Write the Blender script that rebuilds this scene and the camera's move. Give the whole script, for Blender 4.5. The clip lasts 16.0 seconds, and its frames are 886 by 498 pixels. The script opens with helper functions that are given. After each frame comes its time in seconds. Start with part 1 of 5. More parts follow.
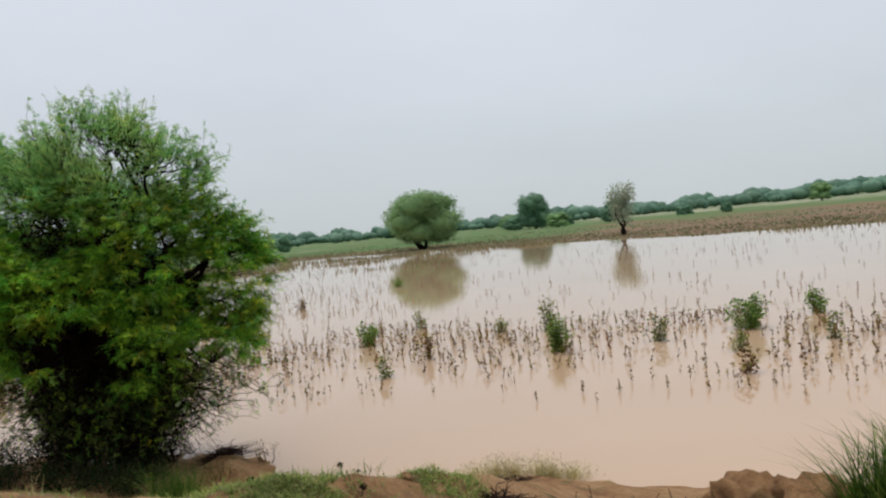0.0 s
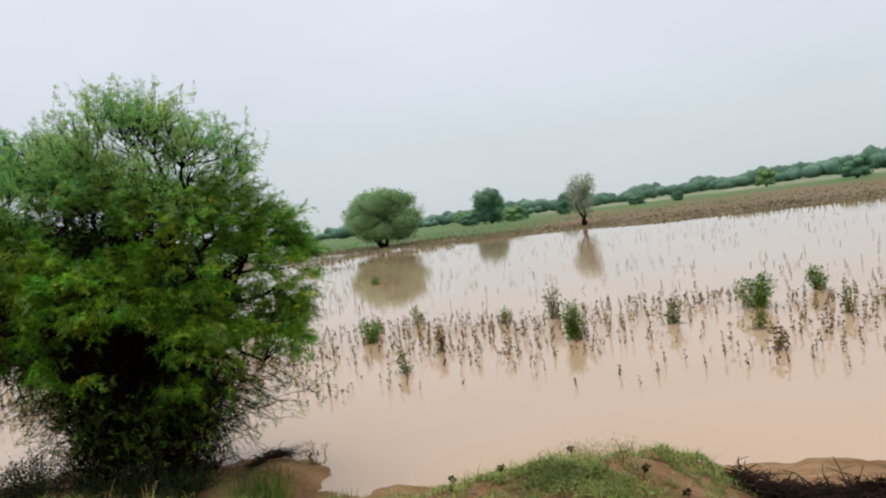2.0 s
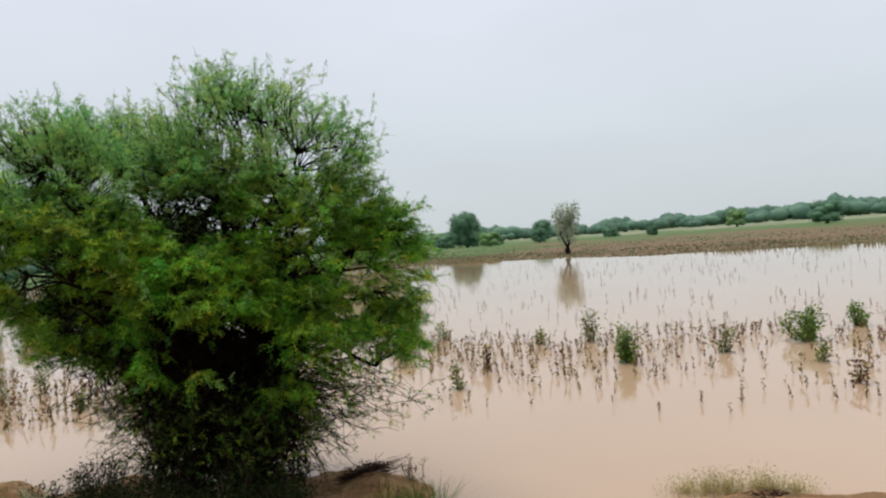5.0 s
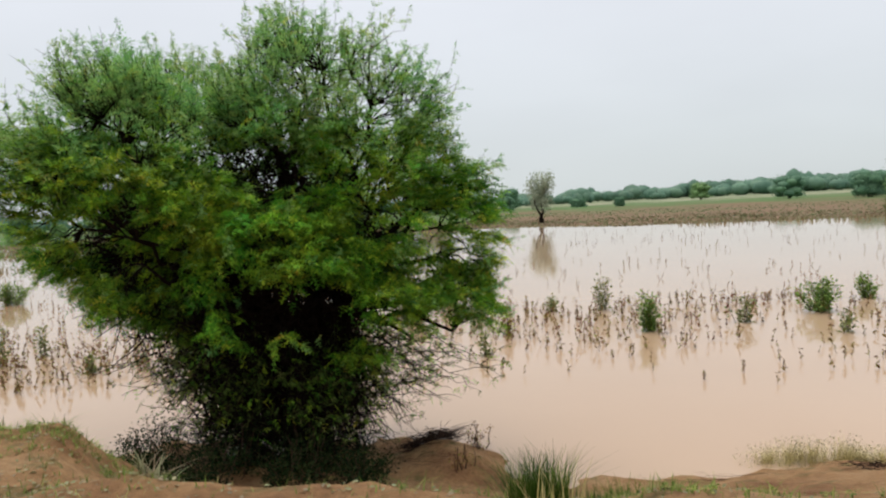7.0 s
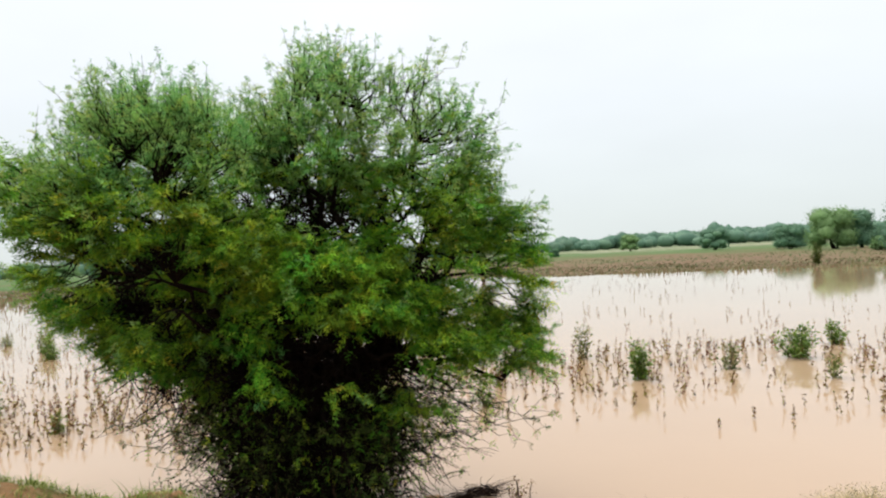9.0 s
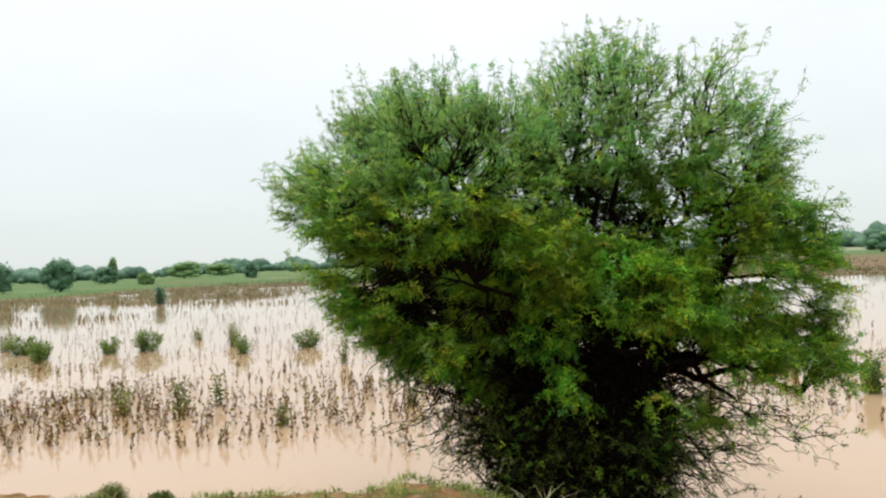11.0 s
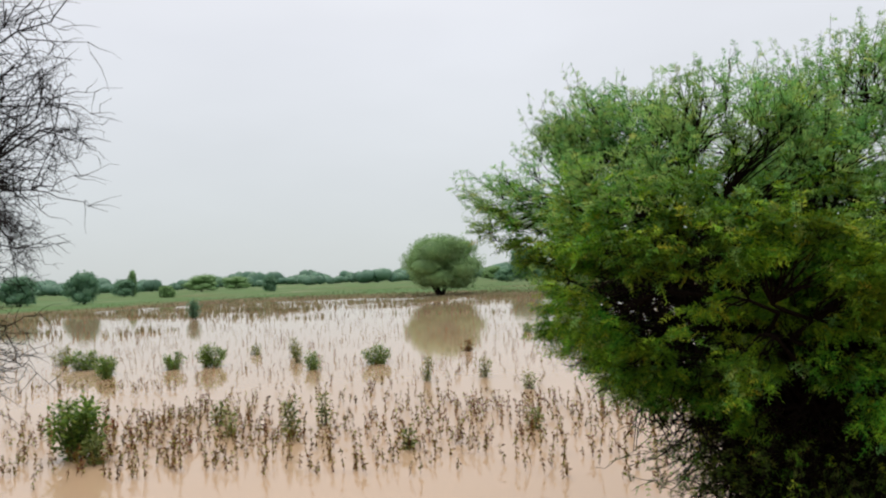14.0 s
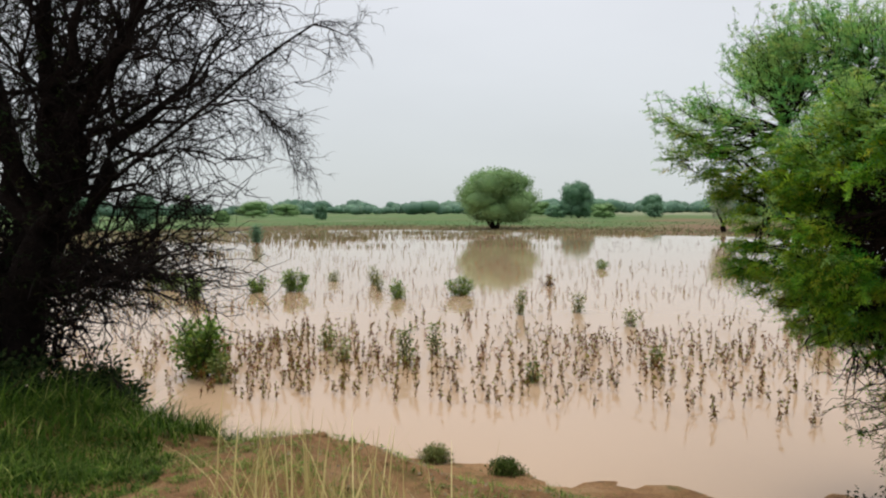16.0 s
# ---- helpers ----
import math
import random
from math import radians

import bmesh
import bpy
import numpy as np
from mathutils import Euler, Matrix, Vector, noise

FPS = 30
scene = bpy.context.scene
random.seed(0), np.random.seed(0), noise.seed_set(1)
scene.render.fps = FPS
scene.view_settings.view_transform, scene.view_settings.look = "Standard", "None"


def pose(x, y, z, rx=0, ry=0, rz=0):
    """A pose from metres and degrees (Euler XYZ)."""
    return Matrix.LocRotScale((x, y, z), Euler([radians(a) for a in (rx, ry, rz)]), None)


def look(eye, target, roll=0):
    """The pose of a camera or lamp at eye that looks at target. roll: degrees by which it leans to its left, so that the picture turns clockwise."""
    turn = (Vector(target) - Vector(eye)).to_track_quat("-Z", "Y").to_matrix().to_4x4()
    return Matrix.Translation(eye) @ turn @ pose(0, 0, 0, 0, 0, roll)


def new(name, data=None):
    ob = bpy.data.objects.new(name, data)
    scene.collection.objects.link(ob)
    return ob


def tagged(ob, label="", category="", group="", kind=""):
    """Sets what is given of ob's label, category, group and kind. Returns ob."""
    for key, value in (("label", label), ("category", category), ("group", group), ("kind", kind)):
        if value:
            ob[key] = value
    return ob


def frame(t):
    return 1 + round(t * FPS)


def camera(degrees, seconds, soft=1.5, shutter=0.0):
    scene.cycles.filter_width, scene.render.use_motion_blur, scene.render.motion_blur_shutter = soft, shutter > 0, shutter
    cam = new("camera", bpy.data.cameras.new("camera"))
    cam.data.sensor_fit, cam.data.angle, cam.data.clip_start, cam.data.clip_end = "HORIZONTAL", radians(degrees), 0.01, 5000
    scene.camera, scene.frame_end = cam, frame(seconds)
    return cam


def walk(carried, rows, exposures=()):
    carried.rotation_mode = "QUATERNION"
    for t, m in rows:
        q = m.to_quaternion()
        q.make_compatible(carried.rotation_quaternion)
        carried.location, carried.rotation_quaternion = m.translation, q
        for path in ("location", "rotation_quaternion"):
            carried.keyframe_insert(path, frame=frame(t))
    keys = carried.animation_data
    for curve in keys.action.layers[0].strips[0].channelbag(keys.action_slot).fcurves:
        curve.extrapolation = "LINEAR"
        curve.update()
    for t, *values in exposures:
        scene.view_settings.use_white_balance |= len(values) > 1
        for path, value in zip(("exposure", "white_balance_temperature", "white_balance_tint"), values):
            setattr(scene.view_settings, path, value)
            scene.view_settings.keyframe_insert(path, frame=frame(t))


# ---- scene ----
cam = camera(61.4, 16.0, soft=2.2)
PATH = [
    (0, (-0.288, 0.179, 4.187), (-0.856, 2.096, 4.133), -5.4),
    (0.5, (-0.743, 0.228, 4.212), (-1.325, 2.138, 4.087), -10.0),
    (1, (-1.266, 0.236, 4.189), (-1.719, 2.179, 4.055), -8.6),
    (1.5, (-1.739, 0.214, 4.144), (-2.323, 2.126, 4.082), -6.7),
    (2, (-2.195, 0.164, 4.155), (-2.642, 2.112, 4.081), -7.4),
    (2.5, (-2.687, 0.231, 4.116), (-3.035, 2.194, 3.953), -4.5),
    (3, (-3.1, 0.22, 4.09), (-3.421, 2.193, 4.025), -6.8),
    (3.5, (-3.575, 0.311, 4.106), (-3.731, 2.301, 3.982), -8.1),
    (4, (-4.018, 0.446, 4.114), (-4.225, 2.432, 3.996), -5.5),
    (4.5, (-4.511, 0.481, 4.111), (-4.688, 2.473, 4.077), -5.9),
    (5, (-4.921, 0.366, 4.087), (-5.279, 2.333, 4.065), -4.1),
    (5.2, (-5.087, 0.365, 4.092), (-5.504, 2.321, 4.119), -3.2),
    (7.3, (-6.894, 0.67, 4.075), (-7.117, 2.654, 3.953), -3.9),
    (7.5, (-6.943, 0.703, 4.094), (-7.127, 2.695, 4.056), -5.2),
    (8, (-7.464, 0.815, 4.042), (-7.38, 2.813, 4.025), -4.5),
    (8.4, (-7.928, 0.932, 4.05), (-7.817, 2.922, 3.88), -3.4),
    (8.5, (-8.044, 0.95, 4.052), (-8.03, 2.948, 3.975), -2.8),
    (9, (-8.536, 0.972, 4.038), (-8.616, 2.97, 4.051), -2.8),
    (9.5, (-8.989, 1.035, 4.021), (-9.177, 3.024, 4.119), -1.4),
    (9.7, (-9.181, 1.051, 4.013), (-9.5, 3.023, 4.124), 0.5),
    (10, (-9.478, 1.053, 4.017), (-9.877, 3.007, 4.17), -2.4),
    (10.2, (-9.728, 1.023, 4.019), (-10.186, 2.965, 4.15), -1.4),
    (12.3, (-12.108, 1.143, 4.369), (-12.308, 3.132, 4.308), -5.7),
    (12.5, (-12.347, 1.158, 4.366), (-12.486, 3.152, 4.3), -5.3),
    (13, (-12.832, 1.215, 4.33), (-12.981, 3.209, 4.306), -4.1),
    (13.5, (-13.358, 1.302, 4.29), (-13.709, 3.271, 4.24), -1.1),
    (14, (-13.885, 1.273, 4.296), (-14.339, 3.22, 4.366), -2.3),
    (14.5, (-14.401, 1.267, 4.288), (-14.949, 3.19, 4.299), -2.0),
    (15, (-14.999, 1.278, 4.266), (-15.357, 3.244, 4.343), -3.1),
    (15.1, (-15.112, 1.278, 4.264), (-15.513, 3.235, 4.374), -2.1),
    (15.5, (-15.544, 1.289, 4.251), (-16.101, 3.209, 4.222), -2.8),
    (16, (-16.086, 1.384, 4.239), (-16.658, 3.298, 4.134), -0.4),
]
walk(cam, [(t, look(eye, target, roll)) for t, eye, target, roll in PATH],
     exposures=[(0.0, -0.1, 6500, 10), (0.5, -0.02, 6500, 10), (1.5, 0.03, 6500, 10), (5.2, 0.0, 6500, 10), (7.5, 0.12, 6700, 10), (8.0, -0.07, 6700, 10), (8.5, 0.14, 6750, 10),
                (9.0, 0.38, 6750, 8), (9.5, 0.2, 6800, 6), (10.0, 0.27, 6800, 6), (12.5, 0.42, 6850, 10), (13.5, 0.28, 6800, 10), (14.0, 0.06, 6750, 10), (14.5, 0.03, 6750, 10), (15.0, -0.12, 6750, 10), (15.5, 0.03, 6750, 10), (16.0, 0.05, 6750, 10)])

# ---- world and light: thick overcast after rain ----
world = bpy.data.worlds.new("overcast")
scene.world = world
world.use_nodes = True
wn, wl = world.node_tree.nodes, world.node_tree.links
wn.clear()
w_out = wn.new("ShaderNodeOutputWorld")
w_bg = wn.new("ShaderNodeBackground")
w_sky = wn.new("ShaderNodeTexSky")
w_sky.sky_type = "NISHITA"
w_sky.sun_disc = False
w_sky.sun_elevation = radians(63)
w_sky.sun_rotation = radians(315)
w_gain = wn.new("ShaderNodeVectorMath")
w_gain.operation = "SCALE"
w_gain.inputs["Scale"].default_value = 0.08
w_tc = wn.new("ShaderNodeTexCoord")
w_sep = wn.new("ShaderNodeSeparateXYZ")
w_ramp = wn.new("ShaderNodeValToRGB")
els = w_ramp.color_ramp.elements
els[0].position, els[0].color = 0.0, (0.60, 0.66, 0.69, 1)
els[1].position, els[1].color = 1.0, (2.1, 2.07, 2.02, 1)
for p, c in ((0.12, (0.66, 0.71, 0.76, 1)), (0.30, (0.76, 0.80, 0.88, 1)), (0.42, (0.84, 0.87, 0.95, 1)), (0.6, (1.15, 1.15, 1.18, 1))):
    e = els.new(p)
    e.color = c
w_map = wn.new("ShaderNodeMapping")
w_map.inputs["Scale"].default_value = (1.0, 1.0, 3.0)
w_noise = wn.new("ShaderNodeTexNoise")
w_noise.inputs["Scale"].default_value = 1.6
w_noise.inputs["Detail"].default_value = 4.0
w_mr = wn.new("ShaderNodeMapRange")
w_mr.inputs["From Min"].default_value, w_mr.inputs["From Max"].default_value = 0.3, 0.7
w_mr.inputs["To Min"].default_value, w_mr.inputs["To Max"].default_value = 0.95, 1.06
w_cloud = wn.new("ShaderNodeVectorMath")
w_cloud.operation = "SCALE"
w_mix = wn.new("ShaderNodeMix")
w_mix.data_type = "RGBA"
w_mix.inputs["Factor"].default_value = 0.92
wl.new(w_tc.outputs["Generated"], w_sep.inputs[0])
wl.new(w_sep.outputs["Z"], w_ramp.inputs[0])
wl.new(w_tc.outputs["Generated"], w_map.inputs[0])
wl.new(w_map.outputs[0], w_noise.inputs["Vector"])
wl.new(w_noise.outputs["Fac"], w_mr.inputs["Value"])
wl.new(w_ramp.outputs["Color"], w_cloud.inputs[0])
wl.new(w_mr.outputs[0], w_cloud.inputs["Scale"])
wl.new(w_sky.outputs[0], w_gain.inputs[0])
wl.new(w_gain.outputs[0], w_mix.inputs["A"])
wl.new(w_cloud.outputs[0], w_mix.inputs["B"])
wl.new(w_mix.outputs["Result"], w_bg.inputs["Color"])
w_bg.inputs["Strength"].default_value = 1.0
wl.new(w_bg.outputs[0], w_out.inputs["Surface"])

sun = new("sun", bpy.data.lights.new("sun", "SUN"))
sun.data.energy, sun.data.angle, sun.data.color = 1.25, radians(30), (1.0, 0.97, 0.92)
sun.matrix_world = look((-14, 24, 40), (0, 10, 0))


# ---- materials ----
def shader(name):
    m = bpy.data.materials.new(name)
    m.use_nodes = True
    n, l = m.node_tree.nodes, m.node_tree.links
    return m, n, l, n["Principled BSDF"]


def ramp(n, stops):
    r = n.new("ShaderNodeValToRGB")
    e = r.color_ramp.elements
    e[0].position, e[0].color = stops[0][0], (*stops[0][1], 1)
    e[1].position, e[1].color = stops[-1][0], (*stops[-1][1], 1)
    for p, c in stops[1:-1]:
        e.new(p).color = (*c, 1)
    return r


def noise_node(n, l, scale, detail=5.0, rough=0.55, coord="Object"):
    tc = n.new("ShaderNodeTexCoord")
    t = n.new("ShaderNodeTexNoise")
    t.inputs["Scale"].default_value, t.inputs["Detail"].default_value, t.inputs["Roughness"].default_value = scale, detail, rough
    l.new(tc.outputs[coord], t.inputs["Vector"])
    return t


def mix_color(n, l, fac, a, b, mode="MIX"):
    m = n.new("ShaderNodeMix")
    m.data_type, m.blend_type = "RGBA", mode
    for sock, v in ((m.inputs["Factor"], fac), (m.inputs["A"], a), (m.inputs["B"], b)):
        if isinstance(v, (int, float)):
            sock.default_value = v
        elif isinstance(v, tuple):
            sock.default_value = (*v, 1)
        else:
            l.new(v, sock)
    return m.outputs["Result"]


def bump(n, l, height, strength, distance):
    b = n.new("ShaderNodeBump")
    b.inputs["Strength"].default_value, b.inputs["Distance"].default_value = strength, distance
    l.new(height, b.inputs["Height"])
    return b.outputs["Normal"]


def leaf_material(name, stops, clump=(0.75, 1.2), clump_scale=0.9, translucency=0.35, rough=0.55, gloss=0.3, hue=None):
    """Thin leaves: colour varies leaf by leaf and, more broadly, spray by spray."""
    m, n, l, p = shader(name)
    geo = n.new("ShaderNodeNewGeometry")
    r = ramp(n, stops)
    l.new(geo.outputs["Random Per Island"], r.inputs[0])
    big = noise_node(n, l, clump_scale, 3.0)
    mr = n.new("ShaderNodeMapRange")
    mr.inputs["From Min"].default_value, mr.inputs["From Max"].default_value = 0.3, 0.7
    mr.inputs["To Min"].default_value, mr.inputs["To Max"].default_value = clump
    l.new(big.outputs["Fac"], mr.inputs["Value"])
    hsv = n.new("ShaderNodeHueSaturation")
    l.new(r.outputs[0], hsv.inputs["Color"])
    l.new(mr.outputs[0], hsv.inputs["Value"])
    if hue:
        # yellower and bluer boughs
        hn = noise_node(n, l, clump_scale * 0.7, 2.0)
        hr = n.new("ShaderNodeMapRange")
        hr.inputs["From Min"].default_value, hr.inputs["From Max"].default_value = 0.32, 0.68
        hr.inputs["To Min"].default_value, hr.inputs["To Max"].default_value = hue[1], hue[0]
        l.new(hn.outputs["Fac"], hr.inputs["Value"])
        l.new(hr.outputs[0], hsv.inputs["Hue"])
    l.new(hsv.outputs[0], p.inputs["Base Color"])
    p.inputs["Roughness"].default_value = rough
    p.inputs["Specular IOR Level"].default_value = gloss
    tr = n.new("ShaderNodeBsdfTranslucent")
    l.new(hsv.outputs[0], tr.inputs["Color"])
    mx = n.new("ShaderNodeMixShader")
    mx.inputs[0].default_value = translucency
    l.new(p.outputs[0], mx.inputs[1])
    l.new(tr.outputs[0], mx.inputs[2])
    l.new(mx.outputs[0], n["Material Output"].inputs["Surface"])
    return m


def bark_material(name, dark, light, scale=14.0):
    m, n, l, p = shader(name)
    a = noise_node(n, l, scale, 7.0, 0.65)
    r = ramp(n, [(0.3, dark), (0.72, light)])
    l.new(a.outputs["Fac"], r.inputs[0])
    big = noise_node(n, l, 1.7, 2.0)
    r2 = ramp(n, [(0.35, (0.75, 0.75, 0.75)), (0.7, (1.15, 1.1, 1.05))])
    l.new(big.outputs["Fac"], r2.inputs[0])
    l.new(mix_color(n, l, 1.0, r.outputs[0], r2.outputs[0], "MULTIPLY"), p.inputs["Base Color"])
    p.inputs["Roughness"].default_value = 0.9
    p.inputs["Specular IOR Level"].default_value = 0.06
    l.new(bump(n, l, a.outputs["Fac"], 0.7, 0.02), p.inputs["Normal"])
    return m


M_LEAF = leaf_material("feathery_green_leaf", [(0.0, (0.065, 0.21, 0.022)), (0.5, (0.145, 0.33, 0.026)), (0.86, (0.28, 0.46, 0.034)), (0.96, (0.38, 0.50, 0.042)), (1.0, (0.48, 0.42, 0.045))], (0.4, 1.5), 1.5, 0.32, gloss=0.15, hue=(0.47, 0.53))
# lighter copy of the feathery leaf; light on the crown's top is in its colour
M_TOPLITLEAF = leaf_material("toplit_leaf", [(0.0, (0.12, 0.28, 0.08)), (0.5, (0.19, 0.38, 0.105)), (0.88, (0.28, 0.47, 0.125)), (1.0, (0.40, 0.46, 0.115))], (0.8, 1.3), 1.3, 0.5, gloss=0.2, hue=(0.47, 0.53))
M_DRYOLIVE = leaf_material("pale_straw_olive_leaf", [(0.0, (0.17, 0.17, 0.075)), (0.6, (0.32, 0.29, 0.15)), (1.0, (0.50, 0.43, 0.26))], (0.6, 1.2), 3.0, 0.3)
M_OLIVE = leaf_material("dull_olive_leaf", [(0.0, (0.035, 0.07, 0.013)), (0.6, (0.085, 0.135, 0.026)), (1.0, (0.16, 0.175, 0.05))], translucency=0.2, gloss=0.1)
# near-black green; under the thorn tree it also carries the tree's shade
M_DARKLEAF = leaf_material("dark_green_shade_leaf", [(0.0, (0.008, 0.018, 0.006)), (0.6, (0.018, 0.036, 0.010)), (1.0, (0.045, 0.06, 0.02))], translucency=0.2, rough=0.8, gloss=0.08)
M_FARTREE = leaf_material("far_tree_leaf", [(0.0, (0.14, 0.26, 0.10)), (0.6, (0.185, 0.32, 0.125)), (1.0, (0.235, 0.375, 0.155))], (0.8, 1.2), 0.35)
# the bluish lift in this green is distance haze put into the leaf colour
M_FARDARK = leaf_material("far_dark_hazy_leaf", [(0.0, (0.09, 0.20, 0.125)), (0.6, (0.125, 0.25, 0.15)), (1.0, (0.16, 0.30, 0.17))], (0.8, 1.2), 0.35)
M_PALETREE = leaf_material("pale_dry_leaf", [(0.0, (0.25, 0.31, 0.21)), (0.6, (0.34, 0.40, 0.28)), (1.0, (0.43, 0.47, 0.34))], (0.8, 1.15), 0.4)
# pale blue-green: horizon haze is mixed into the base colour
M_WOODS = leaf_material("hazy_wood_leaf", [(0.0, (0.10, 0.215, 0.15)), (0.6, (0.13, 0.25, 0.175)), (1.0, (0.165, 0.29, 0.195))], (0.85, 1.15), 0.02)
M_SHRUB = leaf_material("broad_green_leaf", [(0.0, (0.05, 0.12, 0.02)), (0.6, (0.125, 0.225, 0.03)), (1.0, (0.25, 0.34, 0.07))], (0.75, 1.2), 2.0)
M_SHRUBOLIVE = leaf_material("yellowing_leaf", [(0.0, (0.09, 0.13, 0.04)), (0.6, (0.19, 0.235, 0.06)), (1.0, (0.30, 0.27, 0.09))], (0.75, 1.2), 2.0)
M_CROP = leaf_material("drowned_crop_leaf", [(0.0, (0.06, 0.018, 0.010)), (0.45, (0.16, 0.055, 0.028)), (0.72, (0.26, 0.12, 0.05)), (0.82, (0.20, 0.18, 0.035)), (1.0, (0.32, 0.29, 0.06))], (0.6, 1.4), 0.8, translucency=0.2, gloss=0.05, hue=(0.485, 0.545))
M_GRASS = leaf_material("green_grass_blade", [(0.0, (0.02, 0.05, 0.006)), (0.6, (0.055, 0.115, 0.012)), (0.92, (0.13, 0.20, 0.028)), (1.0, (0.30, 0.29, 0.10))], (0.5, 1.4), 1.8, gloss=0.1)
M_WEED = leaf_material("bank_weed_leaf", [(0.0, (0.09, 0.15, 0.03)), (0.6, (0.20, 0.27, 0.055)), (1.0, (0.36, 0.33, 0.13))], (0.6, 1.3), 2.0, gloss=0.12)
M_STRAW = leaf_material("dry_straw_blade", [(0.0, (0.30, 0.25, 0.09)), (0.6, (0.55, 0.46, 0.19)), (1.0, (0.70, 0.62, 0.30))], translucency=0.25)
M_MARSH = leaf_material("brown_marsh_grass", [(0.0, (0.15, 0.115, 0.065)), (0.35, (0.21, 0.16, 0.095)), (0.5, (0.14, 0.165, 0.07)), (1.0, (0.24, 0.215, 0.12))], (0.75, 1.25), 0.08, translucency=0.15)
M_MEADOW = leaf_material("green_field_blade", [(0.0, (0.068, 0.125, 0.042)), (0.6, (0.088, 0.158, 0.05)), (1.0, (0.145, 0.18, 0.07))], (0.8, 1.2), 0.05, translucency=0.15)
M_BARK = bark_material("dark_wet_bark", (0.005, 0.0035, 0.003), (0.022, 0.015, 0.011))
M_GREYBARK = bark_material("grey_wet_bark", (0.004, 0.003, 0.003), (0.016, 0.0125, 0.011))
M_BRUSH = bark_material("dark_brushwood", (0.006, 0.004, 0.0035), (0.05, 0.028, 0.02), 7.0)
M_STALK = bark_material("brown_stalk", (0.05, 0.03, 0.022), (0.14, 0.09, 0.06), 25.0)


def soil_material():
    m, n, l, p = shader("sandy_red_soil")
    a = noise_node(n, l, 1.1, 6.0, 0.6)
    b = noise_node(n, l, 16.0, 6.0, 0.65)
    r = ramp(n, [(0.28, (0.17, 0.075, 0.032)), (0.5, (0.335, 0.19, 0.088)), (0.72, (0.45, 0.29, 0.155))])
    l.new(a.outputs["Fac"], r.inputs[0])
    r2 = ramp(n, [(0.25, (0.62, 0.60, 0.58)), (0.75, (1.2, 1.2, 1.2))])
    l.new(b.outputs["Fac"], r2.inputs[0])
    col = mix_color(n, l, 1.0, r.outputs[0], r2.outputs[0], "MULTIPLY")
    g = noise_node(n, l, 2.3, 5.0, 0.6)
    gm = ramp(n, [(0.56, (0.0, 0.0, 0.0)), (0.68, (0.7, 0.7, 0.7))])
    l.new(g.outputs["Fac"], gm.inputs[0])
    col = mix_color(n, l, gm.outputs[0], col, (0.095, 0.10, 0.03))
    l.new(col, p.inputs["Base Color"])
    p.inputs["Roughness"].default_value = 0.92
    p.inputs["Specular IOR Level"].default_value = 0.25
    hsum = n.new("ShaderNodeMath")
    hsum.operation = "ADD"
    fine = noise_node(n, l, 60.0, 4.0, 0.7)
    l.new(fine.outputs["Fac"], hsum.inputs[0])
    l.new(b.outputs["Fac"], hsum.inputs[1])
    l.new(bump(n, l, hsum.outputs[0], 0.9, 0.05), p.inputs["Normal"])
    return m


def field_material():
    """Far land: wet brown margin along the flood, then green fields with paler strips."""
    m, n, l, p = shader("wet_fields")
    at = n.new("ShaderNodeAttribute")
    at.attribute_name = "inland"
    nz = noise_node(n, l, 0.035, 5.0, 0.6)
    add = n.new("ShaderNodeMath")
    add.operation = "MULTIPLY_ADD"
    l.new(nz.outputs["Fac"], add.inputs[0])
    add.inputs[1].default_value = 0.8
    off = n.new("ShaderNodeMath")
    off.operation = "SUBTRACT"
    l.new(at.outputs["Fac"], off.inputs[0])
    off.inputs[1].default_value = 0.18
    l.new(off.outputs[0], add.inputs[2])
    r = ramp(n, [(0.15, (0.17, 0.105, 0.07)), (0.34, (0.15, 0.115, 0.065)), (0.44, (0.10, 0.125, 0.05)), (0.56, (0.068, 0.145, 0.046)), (0.66, (0.17, 0.185, 0.11)), (0.76, (0.29, 0.29, 0.21)), (0.86, (0.13, 0.17, 0.09)), (1.0, (0.22, 0.24, 0.15))])
    l.new(add.outputs[0], r.inputs[0])
    f = noise_node(n, l, 0.6, 6.0, 0.7)
    r2 = ramp(n, [(0.25, (0.7, 0.7, 0.7)), (0.75, (1.2, 1.2, 1.2))])
    l.new(f.outputs["Fac"], r2.inputs[0])
    l.new(mix_color(n, l, 1.0, r.outputs[0], r2.outputs[0], "MULTIPLY"), p.inputs["Base Color"])
    p.inputs["Roughness"].default_value = 0.95
    p.inputs["Specular IOR Level"].default_value = 0.15
    l.new(bump(n, l, f.outputs["Fac"], 0.6, 0.3), p.inputs["Normal"])
    return m


def water_material():
    m, n, l, p = shader("muddy_flood_water")
    a = noise_node(n, l, 0.06, 4.0, 0.55)
    r = ramp(n, [(0.3, (0.37, 0.255, 0.165)), (0.7, (0.415, 0.292, 0.193))])
    l.new(a.outputs["Fac"], r.inputs[0])
    l.new(r.outputs[0], p.inputs["Base Color"])
    p.inputs["Roughness"].default_value = 0.035
    p.inputs["IOR"].default_value = 1.40
    rip = noise_node(n, l, 2.2, 4.0, 0.6)
    l.new(bump(n, l, rip.outputs["Fac"], 0.10, 0.02), p.inputs["Normal"])
    return m


M_SOIL, M_FIELD, M_WATER = soil_material(), field_material(), water_material()


